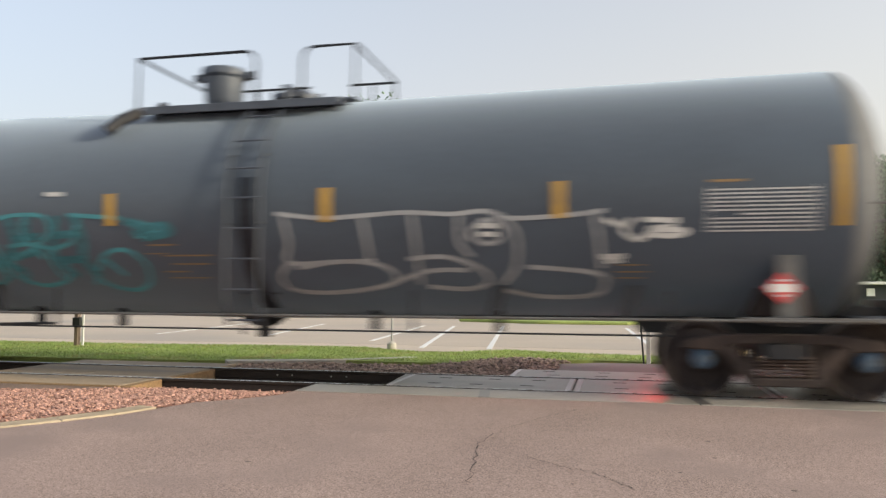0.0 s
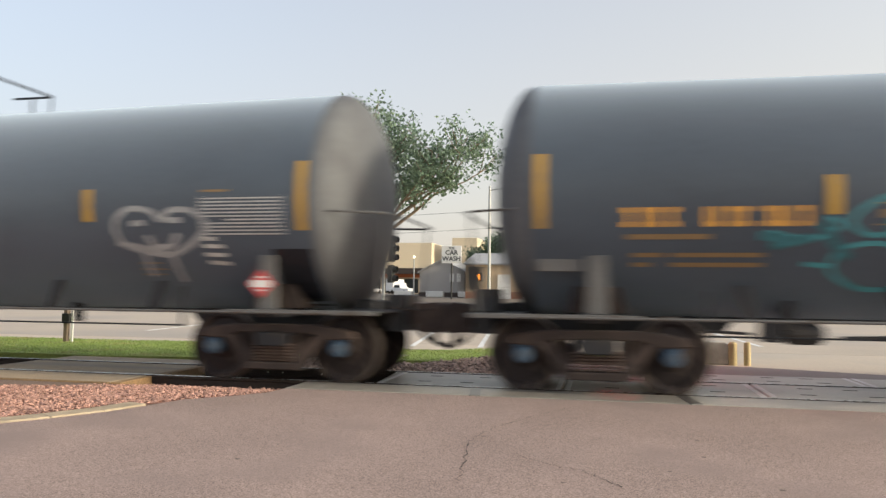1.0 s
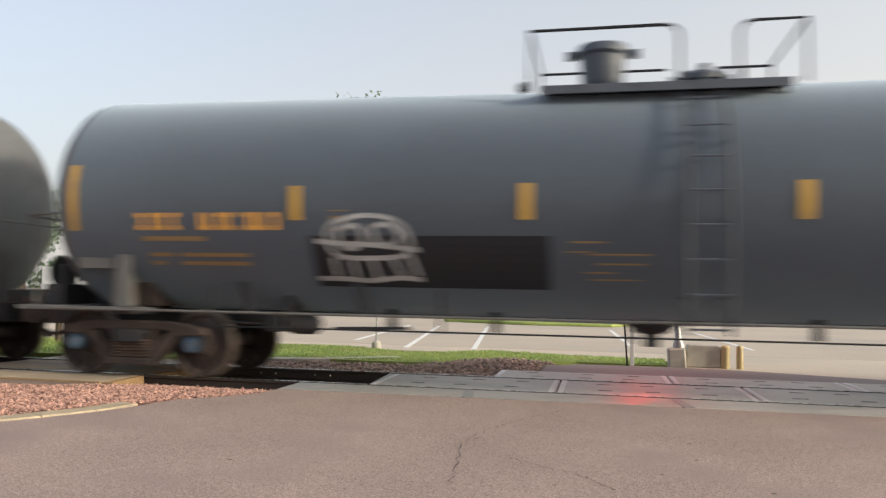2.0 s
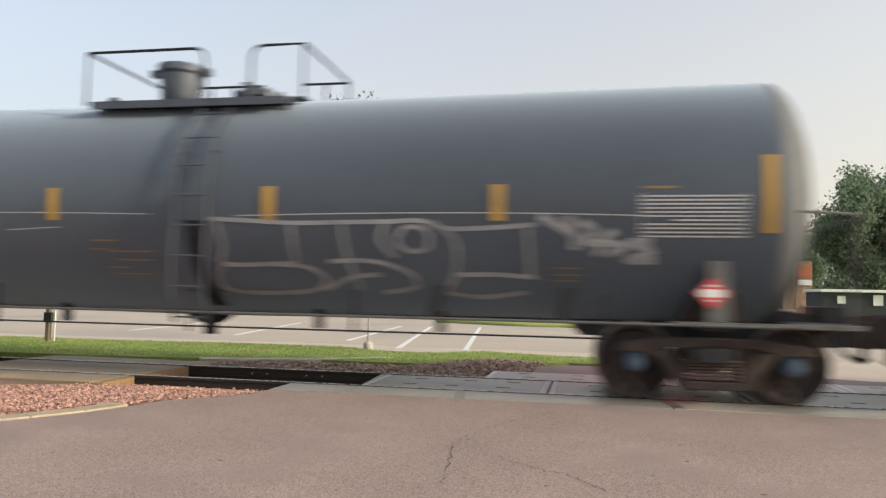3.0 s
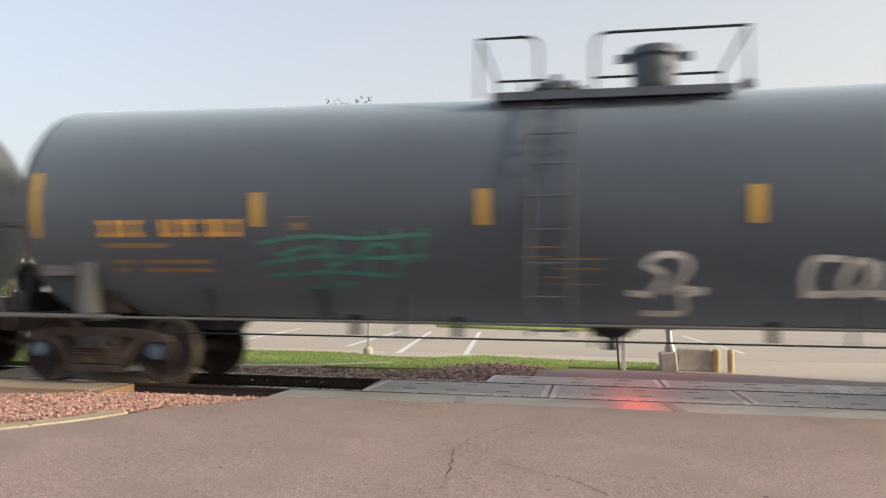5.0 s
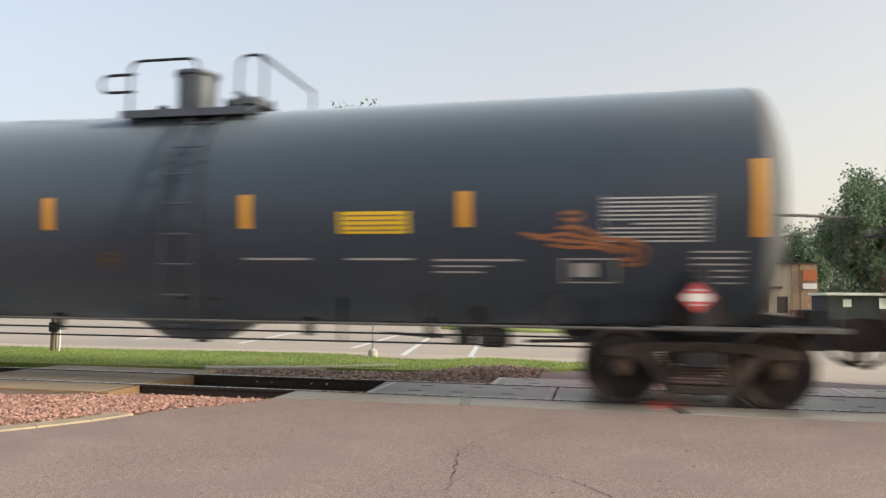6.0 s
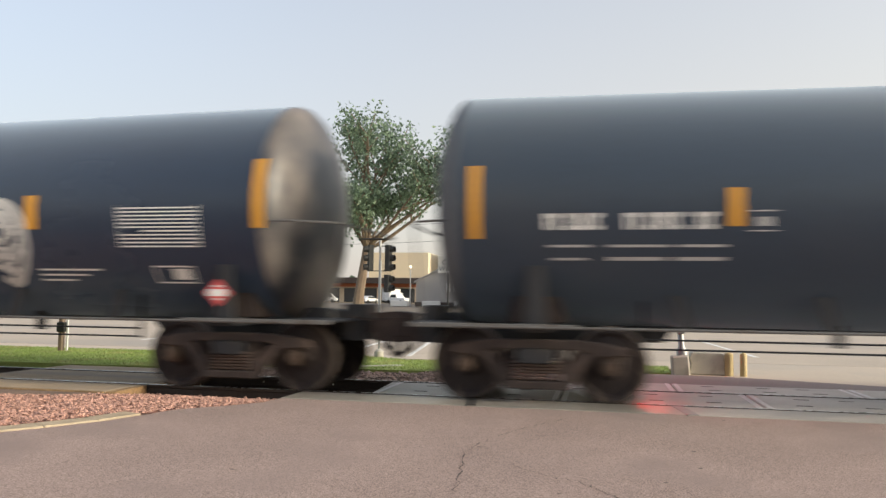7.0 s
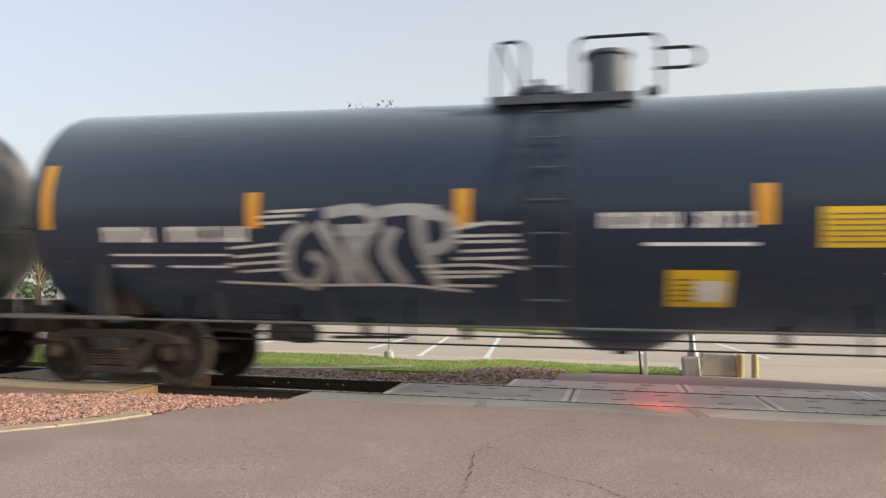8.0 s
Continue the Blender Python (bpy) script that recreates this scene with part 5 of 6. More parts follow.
def marks_f(car):
    sprayed(car, "spray_white", 0.145, [
        [(-3.89, 2.16), (-4.14, 1.94), (-4.2, 1.57), (-3.93, 1.41), (-3.7, 1.65), (-3.87, 1.8)],
        [(-3.72, 2.2), (-3.47, 1.72), (-3.49, 1.43)],
        [(-3.32, 2.09), (-3.32, 1.43)],
        [(-3.02, 2.16), (-3.2, 1.8), (-3.07, 1.43)],
        [(-2.74, 2.12), (-2.87, 1.8), (-2.65, 1.43)],
        [(-2.42, 2.3), (-2.37, 1.87), (-2.05, 1.94), (-2.06, 2.22), (-2.42, 2.3)],
        [(-3.64, 2.3), (-3.14, 2.34), (-2.99, 2.12), (-3.48, 2.09)],
        [(-2.98, 2.3), (-2.58, 2.34), (-2.18, 2.31)],
        [(-2.37, 1.87), (-2.19, 1.36)],
    ], "grey bubble graffiti lettering")
    sprayed(car, "spray_bright", 0.036, [
        [(-4.53, 2.26), (-3.97, 2.28)],
        [(-4.51, 2.18), (-4.06, 2.2)],
        [(-4.4, 2.33), (-3.81, 2.35)],
        [(-4.98, 1.87), (-4.27, 1.93)],
        [(-4.93, 1.76), (-4.21, 1.81)],
        [(-5.05, 1.66), (-4.2, 1.71)],
        [(-4.91, 1.57), (-4.23, 1.61)],
        [(-5.21, 1.44), (-3.93, 1.41), (-2.74, 1.42), (-1.88, 1.35)],
        [(-2.42, 1.65), (-1.7, 1.67), (-1.1, 1.62)],
        [(-2.36, 1.58), (-1.34, 1.59)],
        [(-2.3, 1.52), (-1.5, 1.54)],
        [(-1.96, 2.01), (-1.23, 2.02)],
        [(-1.93, 1.94), (-1.2, 1.95)],
        [(-1.91, 1.83), (-1.18, 1.85)],
        [(-2.0, 1.74), (-1.15, 1.76)],
        [(-1.83, 2.15), (-1.22, 2.16)],
        [(-2.25, 1.42), (-1.58, 1.42)],
        [(-2.03, 2.08), (-1.49, 2.18)],
    ], "white sprayed streaks")
    sprayed(car, "spray_bright", 0.06, [
        ring(3.55, 2.03, 0.44, 0.42), ring(3.52, 2.06, 0.34, 0.30), ring(3.56, 2.10, 0.20, 0.17),
        [(3.14, 2.16), (3.42, 2.02), (3.62, 2.18), (3.93, 2.06)],
        [(3.18, 1.92), (3.44, 1.96), (3.70, 1.99), (3.96, 2.22)],
        [(3.34, 1.72), (3.58, 1.88), (3.80, 1.72), (3.97, 1.86)],
        [(3.28, 2.34), (3.50, 2.22), (3.72, 2.36), (3.86, 2.20)],
        [(3.60, 1.68), (3.78, 1.60), (3.86, 1.46), (3.66, 1.36), (3.58, 1.50)],
        [(2.98, 2.28), (3.10, 2.10)], [(3.16, 2.46), (3.30, 2.52)],
    ], "grey shading of a sprayed face", "graffiti_shading")
    sprayed(car, "spray_bright", 0.10, [
        [(3.17, 2.52), (3.56, 2.52), (3.85, 2.45), (4.03, 2.23), (4.06, 1.92), (3.94, 1.61), (3.72, 1.42), (3.53, 1.45)],
        [(3.26, 2.39), (3.04, 2.17), (3.11, 1.92), (3.3, 1.77), (3.57, 1.74), (3.74, 1.86)],
        [(3.38, 2.33), (3.67, 2.32), (3.85, 2.1)],
        [(3.63, 1.8), (3.81, 1.74), (3.92, 1.92)],
        [(3.1, 2.27), (3.32, 2.36)],
        [(2.92, 2.37), (3.07, 2.38)],
        [(3.58, 1.61), (3.77, 1.52)],
    ], "white spray-paint round face")
    for u in (-4.62, -1.88, 1.53, 4.18):
        mark(car, "reflector", "reflector_new", [(u - 0.085, u + 0.085, 2.12, 2.58)], lift=0.011)
    for u in (-7.70, 7.52):
        mark(car, "reflector", "reflector_new", [(u - 0.075, u + 0.075, 2.12, 3.02)], lift=0.007)
    pieces(car, "reporting_marks", "letter_white", characters(-6.84, -4.68, 1.95, 2.15, (4, 6)))
    lines(car, "small_lettering", "letter_white", [(-6.74, -5.0, 1.77, 1.80), (-6.74, -6.2, 1.62, 1.66), (-5.9, -5.0, 1.62, 1.65)])
    pieces(car, "name_lettering", "letter_white", characters(-0.25, 1.40, 2.09, 2.27, (7, 5)))
    lines(car, "small_lettering", "letter_white", [(0.25, 1.45, 1.89, 1.93)])
    lines(car, "small_lettering", "letter_white", [(2.84, 3.6, 1.58, 1.605), (4.16, 5.13, 1.57, 1.595), (4.16, 4.9, 1.50, 1.525), (4.16, 4.68, 1.43, 1.455)])
    mark(car, "warning_label", "sign_yellow", [(2.11, 2.90, 1.87, 2.31)], "yellow warning label with dark lines of lettering")
    lines(car, "label_lines", "letter_dim", [(2.16, 2.85, 1.92 + 0.06 * i, 1.94 + 0.06 * i) for i in range(6)], lift=0.007)
    mark(car, "warning_label", "sign_yellow", [(0.51, 1.20, 1.20, 1.62)], "yellow label with a white panel")
    mark(car, "label_panel", "sign_white", [(0.82, 1.14, 1.26, 1.50)], lift=0.007)
    lines(car, "label_lines", "letter_dim", [(0.56, 0.8, 1.26 + 0.06 * i, 1.28 + 0.06 * i) for i in range(5)], lift=0.007)
    stencil(car, 5.5, 6.68, 1.88, 2.43, "letter_white")
    lines(car, "test_box", "letter_white", [(5.93, 6.5, 1.62, 1.64), (5.93, 6.5, 1.41, 1.43), (5.93, 5.95, 1.41, 1.64), (6.48, 6.5, 1.41, 1.64), (6.2, 6.44, 1.46, 1.60)])


def build_train():
    black = "black-grey weathered tank car, coupled in the train"
    # first car: only its rear end is met
    car, s = build_car(13.05, "tank_grey", dict(label="black-grey tank car at the far front of the train"))
    standard_marks(car)
    CARS.append((car, 13.05, s))

    car, s = build_car(-5.07, "tank_grey", dict(label="weathered black tank car with teal and white graffiti", drip=True, strip=2.7, shift=0.06, housing=-0.80, manway=0.40, ladder=0.46))
    standard_marks(car)
    graffiti_a(car)
    CARS.append((car, -5.07, s))

    car, s = build_car(-23.17, "tank_grey", dict(label="weathered black tank car with heart graffiti and black patch", shift=0.07))
    standard_marks(car)
    graffiti_b(car)
    CARS.append((car, -23.17, s))

    car, s = build_car(-41.32, "tank_grey", dict(label="weathered black tank car with faded white graffiti letters", strip=2.1, shift=0.07))
    standard_marks(car)
    graffiti_c(car)
    CARS.append((car, -41.32, s))

    car, s = build_car(-59.35, "tank_grey", dict(label="weathered black tank car with white bubble graffiti", flip=-1, shift=-0.03, housing=-0.60, manway=0.70, ladder=-0.74, brake=4.6, cap="blue_cap"))
    standard_marks(car)
    graffiti_d(car)
    CARS.append((car, -59.35, s))

    car, s = build_car(-77.31, "tank_dark", dict(label="dark grey tank car with yellow warning label", top="narrow", deck=(-0.80, 1.18), housing=-0.22, manway=0.66, ladder=0.50, sump=0.24, valve=-0.72, cap="brown_cap", box=False, brake=4.3))
    marks_e(car)
    CARS.append((car, -77.31, s))

    car, s = build_car(-95.28, "tank_black", dict(label="glossy black tank car with yellow labels and graffiti", top="narrow", flip=-1, shift=-0.26, deck=(-0.45, 1.40), housing=-0.08, manway=0.84, ladder=-0.86, sump=0.24, valve=-0.65, cap="brown_cap", box=False, brake=-4.4))
    marks_f(car)
    CARS.append((car, -95.28, s))

    car, s = build_car(-113.3, "tank_black", dict(label="glossy black tank car at the rear of the train", top="narrow", cap="brown_cap", box=False, sump=0.24))
    reflectors(car, "reflector_new", (-4.6, -1.9, 1.5, 4.4), 7.55)
    CARS.append((car, -113.3, s))


# ---- beyond the track ----
def leaf_cloud(g, rng, centre, radius, n, size, tight=0.45):
    for _ in range(n):
        d = Vector((rng.gauss(0, 1), rng.gauss(0, 1), rng.gauss(0, 0.8)))
        p = Vector(centre) + d.normalized() * radius * rng.random() ** tight
        m = Euler((rng.uniform(-1.2, 1.2), rng.uniform(-1.2, 1.2), rng.uniform(0, 6.28))).to_matrix()
        s = size * rng.uniform(0.6, 1.3)
        k = len(g.v)
        for a, b in ((-0.5, 0), (0, -0.32), (0.5, 0), (0, 0.32)):
            g.v.append(tuple(p + m @ Vector((a * s, b * s, 0.06 * s * (1 if a else -1)))))
        g.face((k, k + 1, k + 2, k + 3))


def build_tree(name, at, height, spread, trunk_r, seed, leaves, size, leaf, label, lean=0.0, clear=0.36, squash=1.0, clump=0.16, group="", bias=0.0, limbs=7, leaders=2, skirt=0, tight=0.45):
    rng = random.Random(seed)
    tree = thing(name, label, "tree", group, at=pose(*at))
    wood, crown = Geo(), Geo()
    fork = Vector((lean, 0, height * clear))
    wood.tube([(0, 0, -0.1), (lean * 0.25, 0, height * clear * 0.35), (lean * 0.7, 0.05, height * clear * 0.75), tuple(fork)], [trunk_r * 1.35, trunk_r, trunk_r * 0.85, trunk_r * 0.8], 10)
    tips = []

    def grow(base, way, length, r, depth):
        p, pts, rs = base.copy(), [base.copy()], [r]
        d = way.normalized()
        for i in range(3):
            d = (d + Vector((rng.uniform(-0.22, 0.22), rng.uniform(-0.22, 0.22), rng.uniform(0.0, 0.16)))).normalized()
            p = p + d * length / 3
            pts.append(p.copy())
            rs.append(r * (1 - 0.5 * (i + 1) / 3))
            if depth < 2:
                tips.append((p.copy(), depth))
        wood.tube([tuple(q) for q in pts], rs, 6 if depth > 1 else 5, caps=False)
        if depth == 0:
            return
        for _ in range(3):
            side = Vector((rng.uniform(-1, 1), rng.uniform(-1, 1), rng.uniform(-0.15, 0.7)))
            grow(pts[rng.choice((2, 3, 3))], d * 0.55 + side * 0.8, length * rng.uniform(0.5, 0.68), r * 0.5, depth - 1)
    n = limbs
    top = height * (1 - clear)
    for i in range(n):
        a = 2 * math.pi * i / n + rng.uniform(-0.3, 0.3)
        out = rng.uniform(0.75, 1.0)
        way = Vector((math.cos(a) * spread * out + bias, math.sin(a) * spread * out, top * squash * rng.uniform(0.35, 0.75)))
        grow(fork - Vector((0, 0, rng.uniform(0, height * 0.06))), way, way.length * 0.55, trunk_r * 0.42, 2)
    for i in range(leaders):
        way = Vector((rng.uniform(-0.45, 0.45) * spread + bias * 0.4, rng.uniform(-0.25, 0.25) * spread, top))
        grow(fork, way, top * 0.62, trunk_r * 0.5, 2)
    for i in range(skirt):              # low leafy shoots round the foot
        a, q = rng.uniform(0, 6.28), spread * rng.uniform(0.2, 0.85)
        tips.append((Vector((math.cos(a) * q, math.sin(a) * q, height * rng.uniform(0.10, 0.5))), 0))
    per = max(1, leaves // len(tips))
    for p, depth in tips:
        leaf_cloud(crown, rng, p, spread * clump * rng.uniform(0.7, 1.3), per, size, tight)
    part("trunk", wood.mesh("trunk", [M["bark"]], smooth=True), tree)
    part("crown", crown.mesh("crown", [M[leaf]]), tree)
    return tree


def sheet_text(words, size, mat):
    cu = bpy.data.curves.new("lettering", "FONT")
    cu.body, cu.size, cu.align_x, cu.align_y, cu.extrude, cu.offset = words, size, "CENTER", "CENTER", 0.01, 0.015 * size
    ob = bpy.data.objects.new("lettering", cu)
    me = bpy.data.meshes.new_from_object(ob)
    bpy.data.objects.remove(ob)
    me.materials.clear()
    me.materials.append(mat)
    return me


def wall_box(parent, name, x0, x1, y0, y1, z0, z1, mat, label="", bevel=0.0):
    return part(name, Geo().box(x0, x1, y0, y1, z0, z1).mesh(name, [M[mat]], bevel=bevel), parent, label)


def framed(parent, name, x0, x1, z0, z1, y, glass, frame_mat="trim_dark", t=0.08):
    """A window or door set in a frame on a wall that faces the track."""
    w = part(name, Geo().box(x0 + t, x1 - t, y - 0.02, y + 0.05, z0 + t, z1 - t).mesh(name, [M[glass]]), parent)
    g = Geo()
    g.box(x0, x1, y - 0.06, y + 0.04, z1 - t, z1)
    g.box(x0, x1, y - 0.06, y + 0.04, z0, z0 + t)
    g.box(x0, x0 + t, y - 0.06, y + 0.04, z0 + t, z1 - t)
    g.box(x1 - t, x1, y - 0.06, y + 0.04, z0 + t, z1 - t)
    part("frame", g.mesh("frame", [M[frame_mat]]), w)
    return w


def gable(parent, name, x0, x1, y0, y1, eave, ridge, mat, along="x", over=0.25):
    g = Geo()
    if along == "x":
        ym = (y0 + y1) / 2
        for a, b in ((y0 - over, ym), (y1 + over, ym)):
            k = len(g.v)
            g.v += [(x0 - over, a, eave), (x1 + over, a, eave), (x1 + over, b, ridge), (x0 - over, b, ridge)]
            g.v += [(x, y, z - 0.15) for x, y, z in g.v[k:k + 4]]
            for q in ((0, 1, 2, 3), (7, 6, 5, 4), (0, 4, 5, 1), (1, 5, 6, 2), (2, 6, 7, 3), (3, 7, 4, 0)):
                g.face(k + i for i in q)
    else:
        xm = (x0 + x1) / 2
        for a, b in ((x0 - over, xm), (x1 + over, xm)):
            k = len(g.v)
            g.v += [(a, y0 - over, eave), (a, y1 + over, eave), (b, y1 + over, ridge), (b, y0 - over, ridge)]
            g.v += [(x, y, z - 0.15) for x, y, z in g.v[k:k + 4]]
            for q in ((0, 1, 2, 3), (7, 6, 5, 4), (0, 4, 5, 1), (1, 5, 6, 2), (2, 6, 7, 3), (3, 7, 4, 0)):
                g.face(k + i for i in q)
    return part(name, g.mesh(name, [M[mat]]), parent)


def build_vehicle(name, x, y, heading, kind, paint, label):
    car = thing(name, label, "van" if kind == "van" else ("truck" if kind in ("pickup", "box") else "car"), at=pose(x, y, rise(y) + 0.02, 0, 0, heading))
    shapes = dict(
        car=[(-2.2, 0.35), (2.2, 0.35), (2.25, 0.75), (1.3, 0.92), (0.7, 1.42), (-0.9, 1.45), (-1.6, 0.98), (-2.2, 0.9)],
        van=[(-2.5, 0.35), (2.5, 0.35), (2.55, 0.85), (2.0, 1.1), (1.3, 1.85), (-2.3, 1.9), (-2.5, 1.0)],
        pickup=[(-2.8, 0.45), (2.8, 0.45), (2.85, 1.0), (1.6, 1.15), (1.0, 1.85), (-0.5, 1.88), (-0.7, 1.12), (-2.8, 1.1)],
        box=[(-3.4, 0.55), (3.2, 0.55), (3.25, 1.3), (2.7, 1.45), (2.2, 2.2), (1.2, 2.25), (1.15, 3.0), (-3.4, 3.0)])
    part("body", Geo().prism(shapes[kind], -0.92, 0.92).mesh("body", [M[paint]], bevel=0.06), car)
    glass = dict(car=(-1.3, 1.1, 0.98, 1.36), van=(0.2, 1.8, 1.15, 1.65), pickup=(-0.4, 1.3, 1.2, 1.72), box=(1.4, 2.5, 1.5, 2.05))[kind]
    for s in (-1, 1):
        g = Geo().prism([(glass[0], glass[2]), (glass[1], glass[2]), (glass[1] - 0.35, glass[3]), (glass[0] + 0.1, glass[3])], s * 0.925 - 0.008, s * 0.925 + 0.008)
        part("side_window", g.mesh("side_window", [M["window_dark"]]), car)
    wb = dict(car=1.35, van=1.6, pickup=1.75, box=2.0)[kind]
    for a in (-wb, wb):
        for s in (-0.82, 0.82):
            wheel = part("wheel", shared("tyre", lambda: Geo().lathe([(0.2, -0.11), (0.34, -0.11), (0.36, -0.06), (0.36, 0.06), (0.34, 0.11), (0.2, 0.11)], 18, "y").mesh("tyre", [M["rubber"]], smooth=True)), car, at=pose(a, s, 0.36))
            part("rim", shared("rim", lambda: Geo().lathe([(0, -0.09), (0.2, -0.1), (0.2, 0.1), (0, 0.09)], 14, "y").mesh("rim", [M["car_silver"]])), wheel)
    return car


def build_signal():
    """The crossing signal: mast, crossbuck and flashing lamps."""
    sg = thing("crossing_signal", "grey railway crossing signal with crossbuck and red flashers", "crossing signal", at=pose(1.42, 4.42, -0.02, 0, -4.0, 0))
    part("mast", Geo().lathe([(0.10, 0.30), (0.10, 0.40), (0.055, 0.5), (0.05, 3.25), (0.06, 3.26), (0.06, 3.3), (0, 3.32)], 14).mesh("mast", [M["galvanised"]], smooth=True), sg)
    part("foundation", Geo().box(-0.20, 0.10, -0.16, 0.16, -0.2, 0.34).mesh("foundation", [M["concrete"]], bevel=0.03), sg)
    cb = part("crossbuck", None, sg, "", pose(0.03, -0.02, 2.92, 0, 0, 67))
    for a in (45, -45):
        part("blade", Geo().box(-0.55, 0.55, -0.012 + 0.02 * (a > 0), 0.0 + 0.02 * (a > 0), -0.10, 0.10).mesh("blade", [M["sign_back"]], bevel=0.004), cb, at=pose(0, 0, 0, 0, a, 0))
    part("crossarm", Geo().tube([(-0.52, -0.05, 2.24), (0.40, 0.06, 2.24)], 0.03, 8).mesh("crossarm", [M["galvanised"]]), sg)

    def lamp(x, y, turn, lit, name):
        head = part(name, Geo().lathe([(0.0, 0.16), (0.09, 0.15), (0.12, 0.08), (0.12, 0.0), (0.205, 0.0), (0.205, -0.012), (0.12, -0.012)], 24, "y").mesh("lamp_head", [M["signal_black"]], smooth=True), sg, at=pose(x, y, 2.22, 0, 0, turn))
        part("lens", Geo().lathe([(0.0, -0.045), (0.06, -0.04), (0.105, -0.014)], 20, "y").mesh("lens", [M["red_lamp" if lit else "lens_dark"]], smooth=True), head)
        g = Geo()
        k = 14
        for i in range(k + 1):
            a = radians(-20 + 220 * i / k)
            for r, yy in ((0.125, -0.012), (0.125, -0.24 - 0.06 * math.sin(a))):
                g.v.append((r * math.cos(a), yy, r * math.sin(a)))
        for i in range(k):
            g.face((2 * i, 2 * i + 1, 2 * i + 3, 2 * i + 2))
        part("hood", g.mesh("hood", [M["signal_black"]], smooth=True), head)
        return head
    lamp(-0.50, -0.10, 4, True, "lamp_head")
    lamp(0.02, -0.14, 4, False, "lamp_head")
    lamp(0.34, 0.10, 160, False, "lamp_head")
    part("junction_box", Geo().box(-0.07, 0.07, -0.10, 0.04, 0.72, 0.95).mesh("junction_box", [M["galvanised"]], bevel=0.01), sg)


def build_traffic_signal():
    ts = thing("traffic_signal", "traffic signal pole with dark heads seen from the side", "traffic signal", at=pose(-11.3, 28, -0.03))
    part("pole", Geo().lathe([(0.12, 0), (0.10, 0.3), (0.065, 0.4), (0.06, 4.35), (0, 4.37)], 12).mesh("pole", [M["galvanised"]], smooth=True), ts)

    def head(x, z, n, turn):
        h = part("signal_head", Geo().box(-0.17, 0.17, -0.14, 0.14, -0.23 * n, 0.23 * n).mesh("signal_head", [M["signal_black"]], bevel=0.03), ts, at=pose(x, 0, z, 0, 0, turn))
        for i in range(n):
            zz = 0.23 * (n - 1) - 0.46 * i
            part("lens", Geo().lathe([(0.0, -0.17), (0.13, -0.145)], 16, "y", (0, 0, zz)).mesh("lens", [M["lens_dark"]]), h)
            part("visor", Geo().lathe([(0.16, -0.14), (0.16, -0.36), (0.15, -0.36), (0.15, -0.14)], 16, "y", (0, 0, zz)).mesh("visor", [M["signal_black"]], smooth=True), h)
    head(-0.52, 3.42, 3, -62)
    head(0.45, 3.42, 3, 78)
    head(0.42, 2.1, 2, 80)
    g = Geo()
    for z in (2.75, 4.05):
        g.tube([(-0.5, 0, z), (0.45, 0, z)], 0.025, 6)
    part("bracket", g.mesh("bracket", [M["signal_black"]]), ts)
    # street lamp with a walk signal on its pole
    sl = thing("street_lamp", "tall grey street lamp with a walk signal", "street lamp", at=pose(-8.33, 45, 0.05))
    part("pole", Geo().lathe([(0.16, 0), (0.13, 0.5), (0.08, 8.9), (0, 8.95)], 12).mesh("pole", [M["galvanised"]], smooth=True), sl)
    part("arm", Geo().tube([(0, 0, 8.6), (1.2, 0, 8.75), (2.3, 0, 8.6)], 0.04, 8).mesh("arm", [M["galvanised"]]), sl)
    part("luminaire", Geo().box(2.0, 2.7, -0.15, 0.15, 8.5, 8.65).mesh("luminaire", [M["galvanised"]], bevel=0.04), sl)
    ws = part("walk_signal", Geo().box(-1.05, -0.55, -0.15, 0.15, 1.9, 2.5).mesh("walk_signal", [M["signal_black"]], bevel=0.03), sl)
    part("hand_symbol", Geo().box(-0.95, -0.65, -0.17, -0.155, 2.0, 2.4).mesh("hand_symbol", [M["hand_lamp"]]), ws)
    part("bracket", Geo().tube([(-0.6, 0, 2.2), (0, 0, 2.2)], 0.03, 6).mesh("bracket", [M["galvanised"]]), sl)


def build_utility_pole():
    up = thing("utility_pole", "weathered wooden utility pole with wires", "utility pole", at=pose(1.82, 32, -0.1))
    part("pole", Geo().lathe([(0.22, 0), (0.19, 4), (0.15, 11.4), (0, 11.45)], 12).mesh("pole", [M["pole_wood"]], smooth=True), up)
    for z in (9.5, 9.9):
        part("insulator", Geo().lathe([(0.03, z), (0.06, z + 0.05), (0.03, z + 0.1), (0.06, z + 0.14), (0, z + 0.2)], 10, "z", (-0.2, -0.05, 0)).mesh("insulator", [M["galvanised"]], smooth=True), up)
        part("bracket", Geo().tube([(0, 0, z), (-0.22, -0.05, z)], 0.02, 6).mesh("bracket", [M["galvanised"]]), up)
    part("lamp_arm", Geo().tube([(0, -0.1, 11.0), (0.35, -0.15, 11.12), (0.7, -0.2, 11.05)], 0.03, 6).mesh("lamp_arm", [M["galvanised"]]), up)
    part("luminaire", Geo().prism([(0.45, 10.96), (0.98, 10.90), (1.0, 10.97), (0.85, 11.10), (0.5, 11.12)], -0.36, -0.08).mesh("luminaire", [M["galvanised"]], bevel=0.03), up, "grey street-light head")
    for z, xe, ze in ((9.65, -38, 9.9), (10.05, -38, 10.3), (6.4, -38, 6.9), (5.4, -38, 5.6)):
        pts = []
        for i in range(13):
            f = i / 12
            pts.append((-0.2 + (xe + 0.2) * f, 12 * f, z + (ze - z) * f - 2.2 * f * (1 - f)))
        part("wire", Geo().tube(pts, 0.010, 5).mesh("wire", [M["rod"]]), up)


